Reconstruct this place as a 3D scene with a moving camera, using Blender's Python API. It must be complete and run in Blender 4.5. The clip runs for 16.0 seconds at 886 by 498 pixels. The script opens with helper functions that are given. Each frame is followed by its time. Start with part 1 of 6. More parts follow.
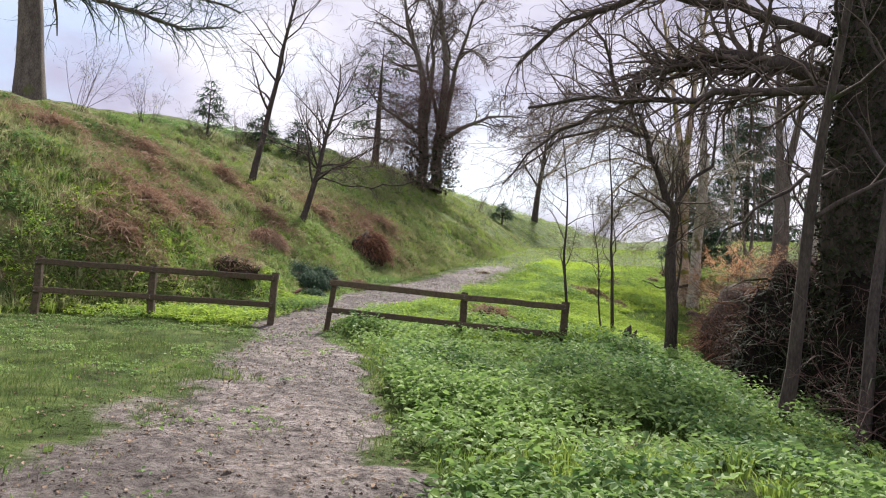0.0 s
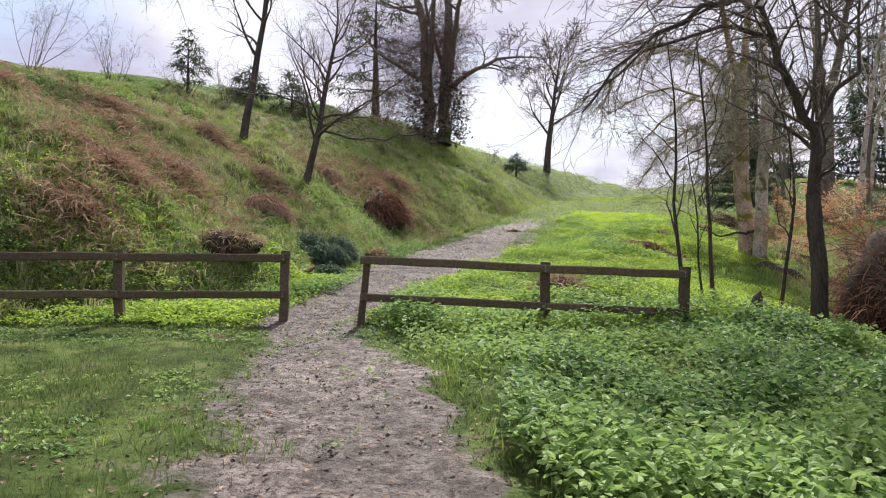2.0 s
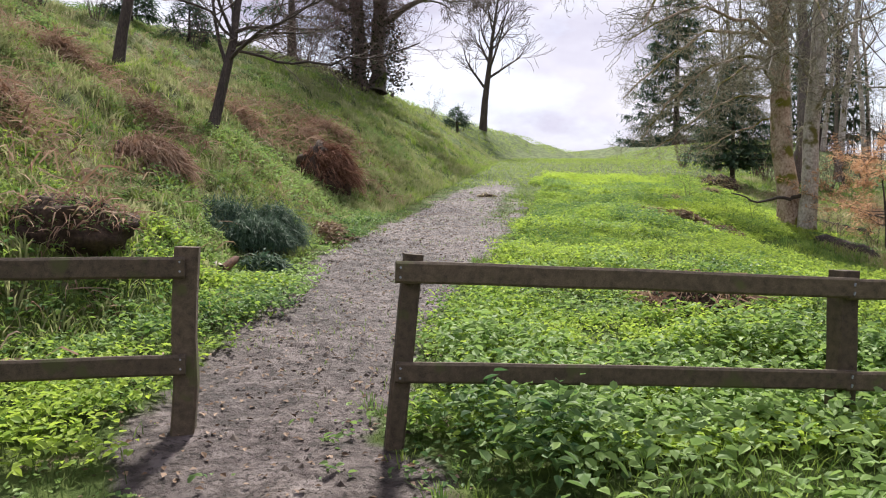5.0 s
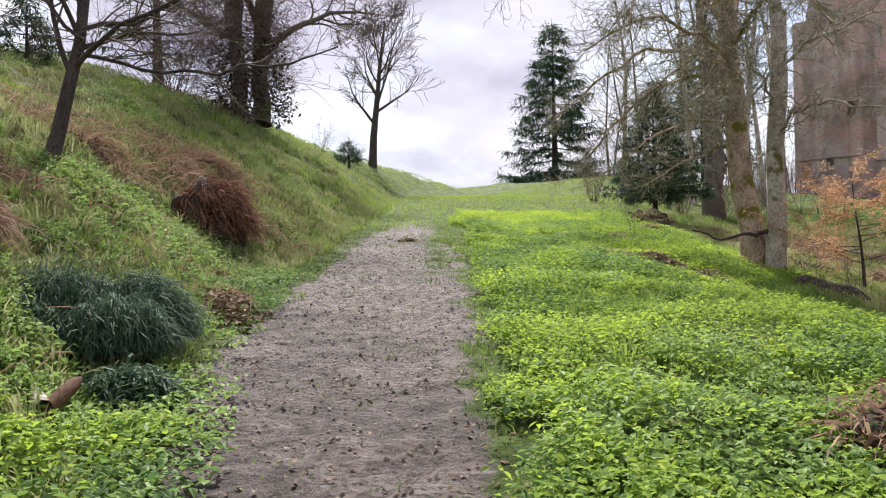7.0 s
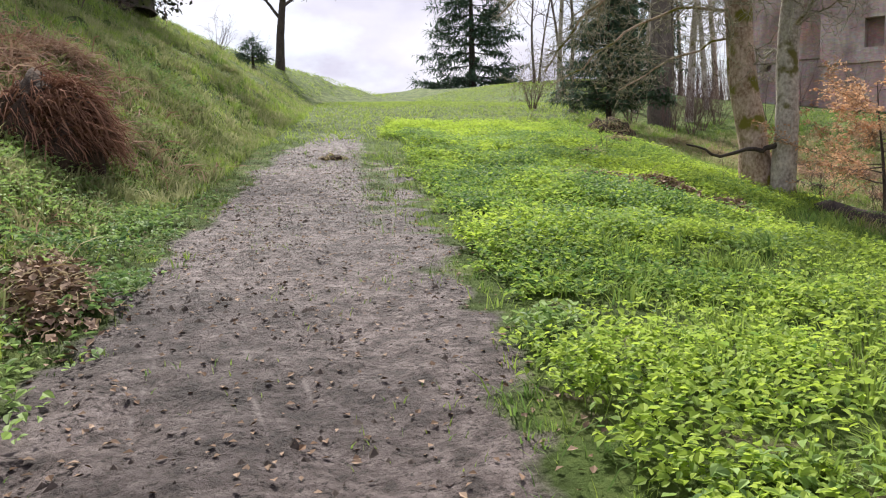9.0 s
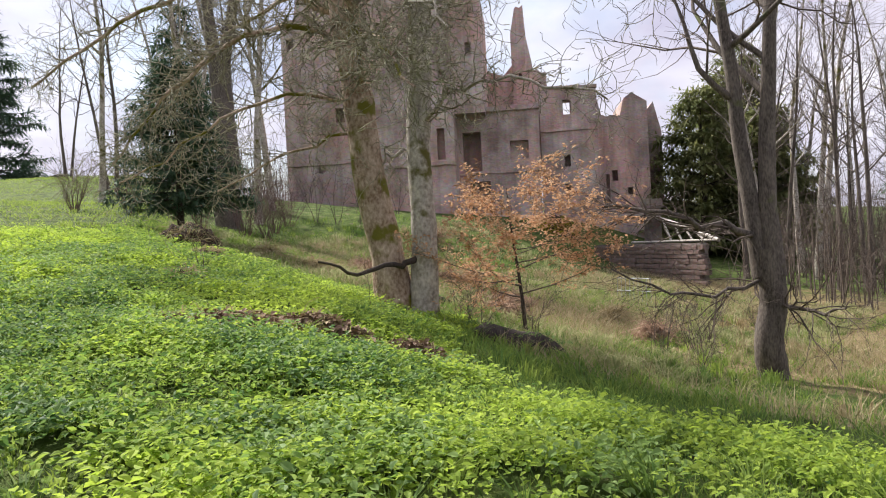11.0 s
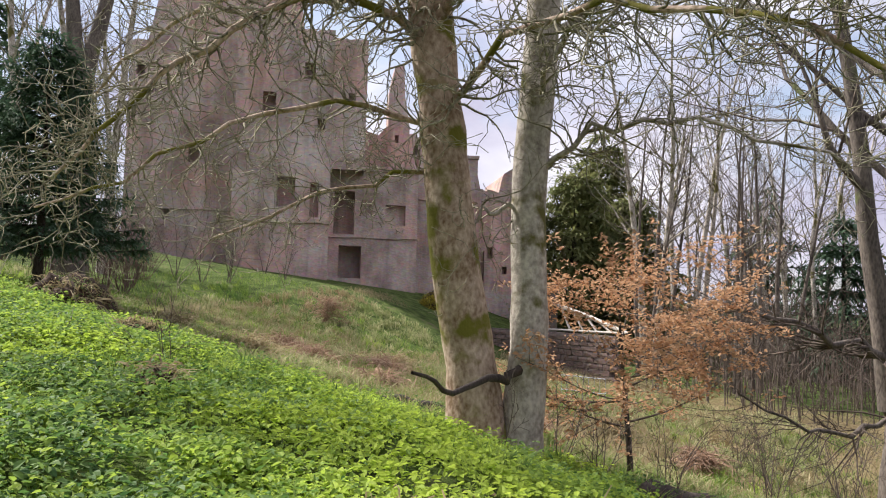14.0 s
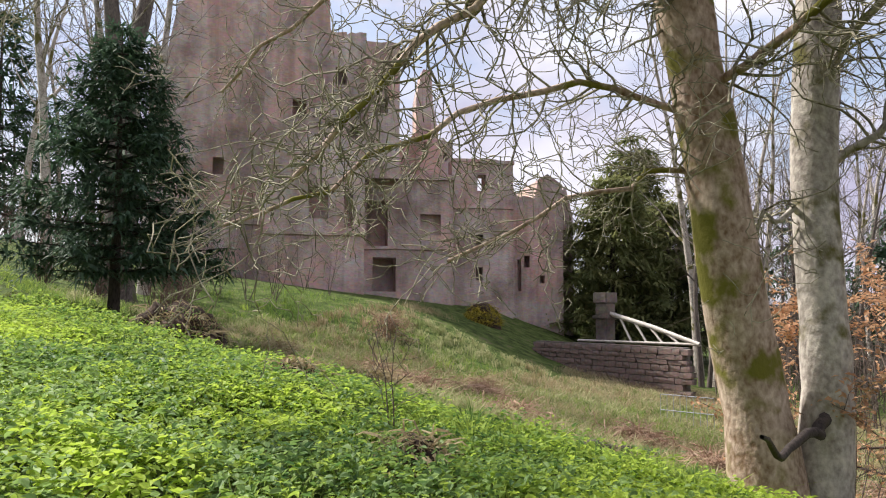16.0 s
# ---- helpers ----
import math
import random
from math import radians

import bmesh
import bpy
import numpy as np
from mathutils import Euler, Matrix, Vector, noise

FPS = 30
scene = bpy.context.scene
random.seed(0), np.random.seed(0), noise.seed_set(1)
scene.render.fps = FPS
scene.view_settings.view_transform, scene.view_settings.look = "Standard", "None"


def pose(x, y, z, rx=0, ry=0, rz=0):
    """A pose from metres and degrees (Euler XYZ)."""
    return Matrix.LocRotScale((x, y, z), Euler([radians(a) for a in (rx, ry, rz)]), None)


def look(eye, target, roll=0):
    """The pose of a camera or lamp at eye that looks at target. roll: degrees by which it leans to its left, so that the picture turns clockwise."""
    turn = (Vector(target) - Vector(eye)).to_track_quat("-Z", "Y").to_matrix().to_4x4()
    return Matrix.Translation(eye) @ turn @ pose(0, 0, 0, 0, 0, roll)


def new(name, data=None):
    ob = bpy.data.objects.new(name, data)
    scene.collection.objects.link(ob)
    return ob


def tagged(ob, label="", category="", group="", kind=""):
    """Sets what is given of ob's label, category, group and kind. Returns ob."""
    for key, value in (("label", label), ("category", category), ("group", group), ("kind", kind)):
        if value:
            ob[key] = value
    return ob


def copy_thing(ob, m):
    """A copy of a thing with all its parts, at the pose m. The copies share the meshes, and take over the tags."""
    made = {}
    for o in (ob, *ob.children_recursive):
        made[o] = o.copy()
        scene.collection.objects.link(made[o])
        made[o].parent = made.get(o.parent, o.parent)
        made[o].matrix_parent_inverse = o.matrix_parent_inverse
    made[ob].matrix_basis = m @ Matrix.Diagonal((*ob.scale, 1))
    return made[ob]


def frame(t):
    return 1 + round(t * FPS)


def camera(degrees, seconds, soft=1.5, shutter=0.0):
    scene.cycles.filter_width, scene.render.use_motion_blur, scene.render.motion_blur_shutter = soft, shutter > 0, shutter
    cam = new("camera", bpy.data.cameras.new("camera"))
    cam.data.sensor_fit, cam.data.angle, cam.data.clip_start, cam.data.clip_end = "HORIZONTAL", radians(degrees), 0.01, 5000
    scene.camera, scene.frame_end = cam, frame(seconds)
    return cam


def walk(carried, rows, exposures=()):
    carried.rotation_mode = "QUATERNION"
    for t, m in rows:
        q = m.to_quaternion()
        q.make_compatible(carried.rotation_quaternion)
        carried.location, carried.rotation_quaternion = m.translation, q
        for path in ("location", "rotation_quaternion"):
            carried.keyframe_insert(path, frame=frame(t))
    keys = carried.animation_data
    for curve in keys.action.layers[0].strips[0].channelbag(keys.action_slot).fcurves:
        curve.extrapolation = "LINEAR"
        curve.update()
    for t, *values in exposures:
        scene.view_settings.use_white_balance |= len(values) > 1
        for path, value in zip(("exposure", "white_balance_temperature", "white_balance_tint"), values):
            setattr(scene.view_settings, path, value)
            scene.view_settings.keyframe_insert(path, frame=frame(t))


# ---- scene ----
cam = camera(59.7, 16.0, soft=1.1)
PATH = [
    (0.0, (0.801, 0.490, 1.500), (0.726, 2.486, 1.608), 4.1),
    (0.5, (0.522, 1.230, 1.524), (0.411, 3.225, 1.609), 4.4),
    (1.0, (0.238, 2.219, 1.580), (0.121, 4.214, 1.671), 3.8),
    (1.5, (-0.066, 3.130, 1.598), (-0.244, 5.120, 1.686), 3.4),
    (2.0, (-0.278, 4.067, 1.643), (-0.340, 6.066, 1.645), 0.6),
    (2.5, (-0.536, 5.110, 1.609), (-0.591, 7.109, 1.559), 1.3),
    (3.0, (-0.859, 5.987, 1.628), (-0.949, 7.983, 1.540), 3.0),
    (3.2, (-1.003, 6.404, 1.663), (-1.009, 8.402, 1.584), 4.0),
    (5.3, (-1.816, 10.707, 1.771), (-1.631, 12.696, 1.685), 0.3),
    (5.5, (-1.865, 11.041, 1.756), (-1.682, 13.032, 1.679), 0.2),
    (6.0, (-1.886, 11.966, 1.848), (-1.609, 13.946, 1.797), 1.2),
    (6.3, (-2.009, 12.516, 1.884), (-1.727, 14.495, 1.849), 0.1),
    (6.5, (-2.070, 12.887, 1.912), (-1.726, 14.857, 1.901), 1.2),
    (7.0, (-2.213, 13.733, 2.009), (-1.717, 15.670, 2.020), -1.4),
    (7.5, (-2.131, 14.752, 2.021), (-1.379, 16.605, 1.981), -1.6),
    (8.0, (-2.032, 15.574, 2.106), (-1.243, 17.403, 1.923), -2.0),
    (8.5, (-1.869, 16.410, 2.168), (-1.060, 18.228, 1.964), -2.2),
    (9.0, (-1.770, 17.217, 2.242), (-1.066, 19.075, 2.011), -1.7),
    (9.3, (-1.594, 17.732, 2.304), (-0.701, 19.509, 2.091), -2.0),
    (9.5, (-1.474, 18.043, 2.380), (-0.531, 19.795, 2.183), -1.7),
    (10.0, (-1.210, 18.934, 2.459), (0.093, 20.432, 2.214), -3.8),
    (10.2, (-1.085, 19.303, 2.492), (0.327, 20.705, 2.289), -4.8),
    (12.3, (0.203, 23.155, 2.785), (1.949, 24.130, 2.846), 1.4),
    (12.5, (0.229, 23.533, 2.810), (1.983, 24.493, 2.871), 2.2),
    (13.0, (0.490, 24.223, 2.869), (2.295, 25.079, 2.958), 2.3),
    (13.5, (0.769, 25.006, 2.898), (2.574, 25.860, 2.992), 2.5),
    (14.0, (1.072, 25.718, 2.972), (2.934, 26.437, 3.103), 1.6),
    (14.5, (1.270, 26.443, 3.018), (3.148, 27.107, 3.198), 2.3),
    (15.0, (1.417, 27.142, 3.061), (3.292, 27.813, 3.243), 2.3),
    (15.5, (1.552, 27.769, 3.092), (3.422, 28.452, 3.277), 2.2),
    (16.0, (1.785, 28.371, 3.146), (3.654, 29.069, 3.298), 0.2),
]
walk(cam, [(t, look(e, g, r)) for t, e, g, r in PATH])
# ---- light ----
SUN_AZ, SUN_EL = radians(-10.0), radians(48.0)   # turned from +y towards -x; height above the horizon
sun_way = Vector((-math.sin(SUN_AZ) * math.cos(SUN_EL), math.cos(SUN_AZ) * math.cos(SUN_EL), math.sin(SUN_EL)))
sun = new("sun", bpy.data.lights.new("sun", "SUN"))
sun.data.energy, sun.data.angle, sun.data.color = 4.9, radians(5.0), (1.0, 0.945, 0.885)
sun.matrix_world = look(sun_way * 60, (0, 0, 0))
scene.view_settings.exposure = 0.77

world = bpy.data.worlds.new("sky")
scene.world = world
world.use_nodes = True


def link_sky():
    nt = world.node_tree
    n, l = nt.nodes, nt.links
    n.clear()
    sky = n.new("ShaderNodeTexSky")
    sky.sky_type, sky.sun_disc = "NISHITA", False
    sky.sun_elevation, sky.sun_rotation = SUN_EL, -SUN_AZ
    sky.air_density, sky.dust_density = 1.0, 1.5
    blue = n.new("ShaderNodeVectorMath")
    blue.operation = "SCALE"
    blue.inputs["Scale"].default_value = 0.13
    l.new(sky.outputs[0], blue.inputs[0])
    tc = n.new("ShaderNodeTexCoord")
    mp = n.new("ShaderNodeMapping")
    mp.inputs["Scale"].default_value = (1.5, 1.5, 3.0)
    l.new(tc.outputs["Generated"], mp.inputs[0])
    big = n.new("ShaderNodeTexNoise")
    big.inputs["Scale"].default_value, big.inputs["Detail"].default_value, big.inputs["Roughness"].default_value = 1.7, 7, 0.55
    l.new(mp.outputs[0], big.inputs[0])
    cover = n.new("ShaderNodeValToRGB")
    cover.color_ramp.elements[0].position, cover.color_ramp.elements[1].position = 0.36, 0.5
    cover.color_ramp.elements[0].color, cover.color_ramp.elements[1].color = (0.35, 0.35, 0.35, 1), (1, 1, 1, 1)
    l.new(big.outputs[0], cover.inputs[0])
    fine = n.new("ShaderNodeTexNoise")
    fine.inputs["Scale"].default_value, fine.inputs["Detail"].default_value = 2.6, 6
    l.new(mp.outputs[0], fine.inputs[0])
    tone = n.new("ShaderNodeValToRGB")
    tone.color_ramp.elements[0].position, tone.color_ramp.elements[1].position = 0.34, 0.70
    tone.color_ramp.elements[0].color, tone.color_ramp.elements[1].color = (0.44, 0.42, 0.56, 1), (0.86, 0.845, 0.92, 1)
    l.new(fine.outputs[0], tone.inputs[0])
    mix = n.new("ShaderNodeMix")
    mix.data_type = "RGBA"
    l.new(cover.outputs[0], mix.inputs[0])
    l.new(blue.outputs[0], mix.inputs[6])
    l.new(tone.outputs[0], mix.inputs[7])
    bg = n.new("ShaderNodeBackground")
    bg.inputs[1].default_value = 0.80
    l.new(mix.outputs[2], bg.inputs[0])
    out = n.new("ShaderNodeOutputWorld")
    l.new(bg.outputs[0], out.inputs[0])


link_sky()


# ---- materials ----
def material(name, dark, light, scale=4.0, rough=0.85, bump=0.3, fine=30.0, stretch=(1, 1, 1), translucent=0.0, spots=None, spot_scale=3.0, spot_at=0.58,
             tint=None, piece=0.0, metal=0.0, depth=0.02, gloss=0.3):
    """A surface that varies between two colours at two scales, with fine relief, patches of a third colour, and a tint by piece."""
    m = bpy.data.materials.new(name)
    m.use_nodes = True
    nt = m.node_tree
    n, l = nt.nodes, nt.links
    bsdf, out = n["Principled BSDF"], n["Material Output"]
    tc = n.new("ShaderNodeTexCoord")
    mp = n.new("ShaderNodeMapping")
    mp.inputs["Scale"].default_value = stretch
    l.new(tc.outputs["Object"], mp.inputs[0])
    a = n.new("ShaderNodeTexNoise")
    a.inputs["Scale"].default_value, a.inputs["Detail"].default_value, a.inputs["Roughness"].default_value = scale, 5, 0.6
    l.new(mp.outputs[0], a.inputs[0])
    b = n.new("ShaderNodeTexNoise")
    b.inputs["Scale"].default_value, b.inputs["Detail"].default_value = fine, 4
    l.new(mp.outputs[0], b.inputs[0])
    add = n.new("ShaderNodeMath")
    add.operation = "MULTIPLY_ADD"
    add.inputs[1].default_value = 0.5
    l.new(b.outputs[0], add.inputs[0])
    half = n.new("ShaderNodeMath")
    half.operation = "MULTIPLY"
    half.inputs[1].default_value = 0.5
    l.new(a.outputs[0], half.inputs[0])
    l.new(half.outputs[0], add.inputs[2])
    ramp = n.new("ShaderNodeValToRGB")
    ramp.color_ramp.elements[0].position, ramp.color_ramp.elements[1].position = 0.36, 0.64
    ramp.color_ramp.elements[0].color, ramp.color_ramp.elements[1].color = (*dark, 1), (*light, 1)
    l.new(add.outputs[0], ramp.inputs[0])
    colour = ramp.outputs[0]
    if spots:
        c = n.new("ShaderNodeTexNoise")
        c.inputs["Scale"].default_value, c.inputs["Detail"].default_value = spot_scale, 6
        l.new(tc.outputs["Object"], c.inputs[0])
        edge_ramp = n.new("ShaderNodeValToRGB")
        edge_ramp.color_ramp.elements[0].position, edge_ramp.color_ramp.elements[1].position = spot_at, spot_at + 0.07
        l.new(c.outputs[0], edge_ramp.inputs[0])
        mix = n.new("ShaderNodeMix")
        mix.data_type = "RGBA"
        l.new(edge_ramp.outputs[0], mix.inputs[0])
        l.new(colour, mix.inputs[6])
        mix.inputs[7].default_value = (*spots, 1)
        colour = mix.outputs[2]
    if tint:
        at = n.new("ShaderNodeAttribute")
        at.attribute_name = "tint"
        mix = n.new("ShaderNodeMix")
        mix.data_type = "RGBA"
        l.new(at.outputs["Fac"], mix.inputs[0])
        l.new(colour, mix.inputs[6])
        mix.inputs[7].default_value = (*tint, 1)
        colour = mix.outputs[2]
    if piece:
        info = n.new("ShaderNodeObjectInfo")
        hsv = n.new("ShaderNodeHueSaturation")
        rng_map = n.new("ShaderNodeMapRange")
        rng_map.inputs[3].default_value, rng_map.inputs[4].default_value = 1 - piece, 1 + piece
        l.new(info.outputs["Random"], rng_map.inputs[0])
        l.new(rng_map.outputs[0], hsv.inputs["Value"])
        l.new(colour, hsv.inputs["Color"])
        colour = hsv.outputs[0]
    l.new(colour, bsdf.inputs["Base Color"])
    bsdf.inputs["Roughness"].default_value = rough
    bsdf.inputs["Metallic"].default_value = metal
    bsdf.inputs["Specular IOR Level"].default_value = gloss
    if bump:
        bp = n.new("ShaderNodeBump")
        bp.inputs["Strength"].default_value, bp.inputs["Distance"].default_value = bump, depth
        l.new(add.outputs[0], bp.inputs["Height"])
        l.new(bp.outputs[0], bsdf.inputs["Normal"])
    if translucent:
        tr = n.new("ShaderNodeBsdfTranslucent")
        l.new(colour, tr.inputs[0])
        ms = n.new("ShaderNodeMixShader")
        ms.inputs[0].default_value = translucent
        l.new(bsdf.outputs[0], ms.inputs[1])
        l.new(tr.outputs[0], ms.inputs[2])
        l.new(ms.outputs[0], out.inputs[0])
    return m


BARK = material("grey_brown_bark", (0.055, 0.045, 0.04), (0.19, 0.16, 0.135), 5, 0.9, 0.6, 40, (1, 1, 0.35), spots=(0.10, 0.12, 0.035), spot_scale=1.3, spot_at=0.6)
BARK_PALE = material("pale_smooth_bark", (0.21, 0.18, 0.155), (0.60, 0.55, 0.48), 4, 0.9, 0.8, 22, (1, 1, 0.8), spots=(0.12, 0.11, 0.03), spot_scale=2.2, spot_at=0.56, depth=0.03)
BARK_MOSS = material("mossy_rusty_bark", (0.17, 0.105, 0.06), (0.58, 0.46, 0.37), 3.2, 0.9, 0.8, 22, (1, 1, 0.7), spots=(0.15, 0.14, 0.022), spot_scale=1.9, spot_at=0.51, depth=0.03)
BARK_DARK = material("dark_bark", (0.03, 0.024, 0.022), (0.10, 0.08, 0.068), 6, 0.9, 0.6, 45, (1, 1, 0.3), spots=(0.05, 0.06, 0.02), spot_at=0.62)
TWIG = material("bare_twigs", (0.06, 0.045, 0.038), (0.17, 0.135, 0.11), 3, 0.9, 0, 20)
TWIG_LICHEN = material("lichened_twigs", (0.13, 0.11, 0.075), (0.40, 0.38, 0.27), 5, 0.9, 0, 20)
TWIG_RED = material("reddish_twigs", (0.08, 0.05, 0.045), (0.20, 0.13, 0.11), 3, 0.9, 0, 20)
NEEDLES = material("fir_needles", (0.028, 0.06, 0.04), (0.07, 0.125, 0.075), 3, 0.7, 0, 20, tint=(0.11, 0.175, 0.095), translucent=0.28)
NEEDLES_LIGHT = material("cypress_foliage", (0.08, 0.11, 0.04), (0.20, 0.23, 0.09), 2, 0.85, 0, 20, tint=(0.30, 0.29, 0.12), translucent=0.4)
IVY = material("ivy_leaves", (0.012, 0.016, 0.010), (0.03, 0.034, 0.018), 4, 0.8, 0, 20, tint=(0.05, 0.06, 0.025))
BEECH_LEAF = material("dry_beech_leaves", (0.36, 0.18, 0.09), (0.56, 0.32, 0.17), 4, 0.8, 0, 20, tint=(0.66, 0.46, 0.30), translucent=0.45)
GRASS = material("grass_blades", (0.07, 0.135, 0.036), (0.16, 0.265, 0.07), 0.6, 0.7, 0, 5, tint=(0.36, 0.46, 0.09), translucent=0.48, gloss=0.15)
TURF = material("trodden_turf_blades", (0.05, 0.085, 0.026), (0.11, 0.165, 0.045), 0.8, 0.75, 0, 5, tint=(0.23, 0.28, 0.10), translucent=0.4, gloss=0.12)
GRASS_DRY = material("bank_grass_blades", (0.13, 0.175, 0.06), (0.27, 0.31, 0.12), 0.5, 0.85, 0, 4, tint=(0.48, 0.46, 0.26), translucent=0.45, gloss=0.1)
STRAW = material("straw_grass", (0.20, 0.15, 0.075), (0.40, 0.32, 0.18), 1, 0.8, 0, 6, tint=(0.46, 0.40, 0.25), translucent=0.3, gloss=0.05)
HERB = material("ground_elder_leaves", (0.065, 0.15, 0.04), (0.165, 0.29, 0.075), 0.7, 0.65, 0, 4, tint=(0.45, 0.58, 0.085), translucent=0.5, gloss=0.25)
HERB_DARK = material("nettle_leaves", (0.04, 0.10, 0.035), (0.115, 0.215, 0.07), 0.7, 0.6, 0, 4, tint=(0.29, 0.42, 0.12), translucent=0.42, gloss=0.3)
BRACKEN_DARK = material("dark_wet_bracken", (0.07, 0.033, 0.022), (0.21, 0.105, 0.068), 3, 0.95, 0, 20, tint=(0.34, 0.19, 0.13), translucent=0.15, gloss=0.05)
BRACKEN = material("dead_bracken", (0.16, 0.09, 0.06), (0.34, 0.21, 0.145), 3, 0.95, 0, 20, tint=(0.48, 0.36, 0.26), translucent=0.25, gloss=0.05)
LITTER = material("fallen_leaves", (0.06, 0.035, 0.02), (0.20, 0.12, 0.07), 4, 0.8, 0, 20, tint=(0.36, 0.26, 0.18))
SOIL = material("dark_soil", (0.022, 0.015, 0.011), (0.085, 0.055, 0.038), 4, 0.95, 0.9, 30, depth=0.05)
TIMBER = material("weathered_fence_timber", (0.045, 0.034, 0.024), (0.14, 0.105, 0.07), 3, 0.85, 0.5, 30, (9, 9, 9), spots=(0.085, 0.085, 0.035), spot_scale=5, spot_at=0.58, piece=0.15, depth=0.006)
WHITE_WOOD = material("bleached_timber", (0.42, 0.38, 0.33), (0.66, 0.62, 0.56), 4, 0.8, 0.3, 40)
GALV = material("galvanised_wire", (0.25, 0.27, 0.30), (0.42, 0.45, 0.48), 8, 0.5, 0, 40, metal=0.7)


def ground_material():
    """Turf, mud, leaf mould and bank soil, laid out by the mesh's own masks."""
    m = bpy.data.materials.new("ground")
    m.use_nodes = True
    nt = m.node_tree
    n, l = nt.nodes, nt.links
    bsdf = n["Principled BSDF"]
    tc = n.new("ShaderNodeTexCoord")

    def noise_node(scale, detail=6, rough=0.6):
        a = n.new("ShaderNodeTexNoise")
        a.inputs["Scale"].default_value, a.inputs["Detail"].default_value, a.inputs["Roughness"].default_value = scale, detail, rough
        l.new(tc.outputs["Object"], a.inputs[0])
        return a.outputs[0]

    def ramp(src, stops):
        r = n.new("ShaderNodeValToRGB")
        e = r.color_ramp.elements
        while len(e) < len(stops):
            e.new(0.5)
        for k, (p, c) in zip(e, stops):
            k.position, k.color = p, (*c, 1)
        l.new(src, r.inputs[0])
        return r.outputs[0]

    def blend(f, a, b):
        x = n.new("ShaderNodeMix")
        x.data_type = "RGBA"
        l.new(f, x.inputs[0])
        l.new(a, x.inputs[6])
        l.new(b, x.inputs[7])
        return x.outputs[2]

    def mask(name, scale, amount):
        a = n.new("ShaderNodeAttribute")
        a.attribute_name = name
        mid = n.new("ShaderNodeMath")
        mid.operation = "SUBTRACT"
        mid.inputs[1].default_value = 0.5
        l.new(noise_node(scale, 8, 0.65), mid.inputs[0])
        x = n.new("ShaderNodeMath")
        x.operation = "MULTIPLY_ADD"
        x.inputs[1].default_value = amount
        l.new(mid.outputs[0], x.inputs[0])
        l.new(a.outputs["Fac"], x.inputs[2])
        return ramp(x.outputs[0], [(0.40, (0, 0, 0)), (0.60, (1, 1, 1))])

    turf = ramp(noise_node(2.2, 8), [(0.34, (0.04, 0.055, 0.018)), (0.50, (0.085, 0.125, 0.035)), (0.60, (0.14, 0.18, 0.055)), (0.68, (0.15, 0.125, 0.085))])
    mud = ramp(noise_node(7.0, 10, 0.62), [(0.36, (0.055, 0.042, 0.036)), (0.45, (0.135, 0.108, 0.095)), (0.54, (0.215, 0.18, 0.162)), (0.66, (0.32, 0.28, 0.255))])
    mud_tone = ramp(noise_node(0.9, 5), [(0.40, (0.62, 0.60, 0.60)), (0.60, (1.08, 1.06, 1.06))])
    wet = n.new("ShaderNodeMix")
    wet.data_type, wet.blend_type = "RGBA", "MULTIPLY"
    wet.inputs[0].default_value = 1.0
    l.new(mud, wet.inputs[6])
    l.new(mud_tone, wet.inputs[7])
    bank = ramp(noise_node(2.6, 8, 0.65), [(0.36, (0.045, 0.055, 0.022)), (0.48, (0.13, 0.165, 0.05)), (0.58, (0.20, 0.19, 0.09)), (0.66, (0.26, 0.19, 0.13))])
    c = blend(mask("bank", 1.2, 0.5), turf, bank)
    c = blend(mask("straw", 1.7, 0.6), c, ramp(noise_node(7, 6), [(0.35, (0.16, 0.12, 0.06)), (0.65, (0.34, 0.27, 0.15))]))
    crumbs = ramp(noise_node(24, 7, 0.7), [(0.53, (0, 0, 0)), (0.59, (1, 1, 1))])
    mud = blend(crumbs, wet.outputs[2], ramp(noise_node(60, 2), [(0.4, (0.028, 0.021, 0.017)), (0.6, (0.085, 0.064, 0.052))]))
    # the mud is multiplied darker along the upper track
    low = n.new("ShaderNodeMix")
    low.data_type, low.blend_type = "RGBA", "MULTIPLY"
    l.new(mask("mud_tone", 0.7, 0.8), low.inputs[0])
    l.new(mud, low.inputs[6])
    low.inputs[7].default_value = (0.66, 0.63, 0.65, 1)
    mud = low.outputs[2]
    rut = mask("rut", 3.0, 0.8)
    mud = blend(rut, mud, ramp(noise_node(12, 6), [(0.35, (0.07, 0.057, 0.053)), (0.65, (0.15, 0.127, 0.118))]))
    muddy = mask("mud", 2.2, 1.3)
    c = blend(muddy, c, mud)
    l.new(c, bsdf.inputs["Base Color"])
    bsdf.inputs["Roughness"].default_value = 0.72
    sheen = n.new("ShaderNodeMapRange")
    sheen.inputs[3].default_value, sheen.inputs[4].default_value = 0.04, 0.32
    l.new(muddy, sheen.inputs[0])
    l.new(sheen.outputs[0], bsdf.inputs["Specular IOR Level"])
    bp = n.new("ShaderNodeBump")
    bp.inputs["Distance"].default_value = 0.09
    hard = n.new("ShaderNodeMapRange")
    hard.inputs[3].default_value, hard.inputs[4].default_value = 0.95, 0.45
    l.new(rut, hard.inputs[0])
    l.new(hard.outputs[0], bp.inputs["Strength"])
    l.new(noise_node(15, 10, 0.68), bp.inputs["Height"])
    l.new(bp.outputs[0], bsdf.inputs["Normal"])
    return m


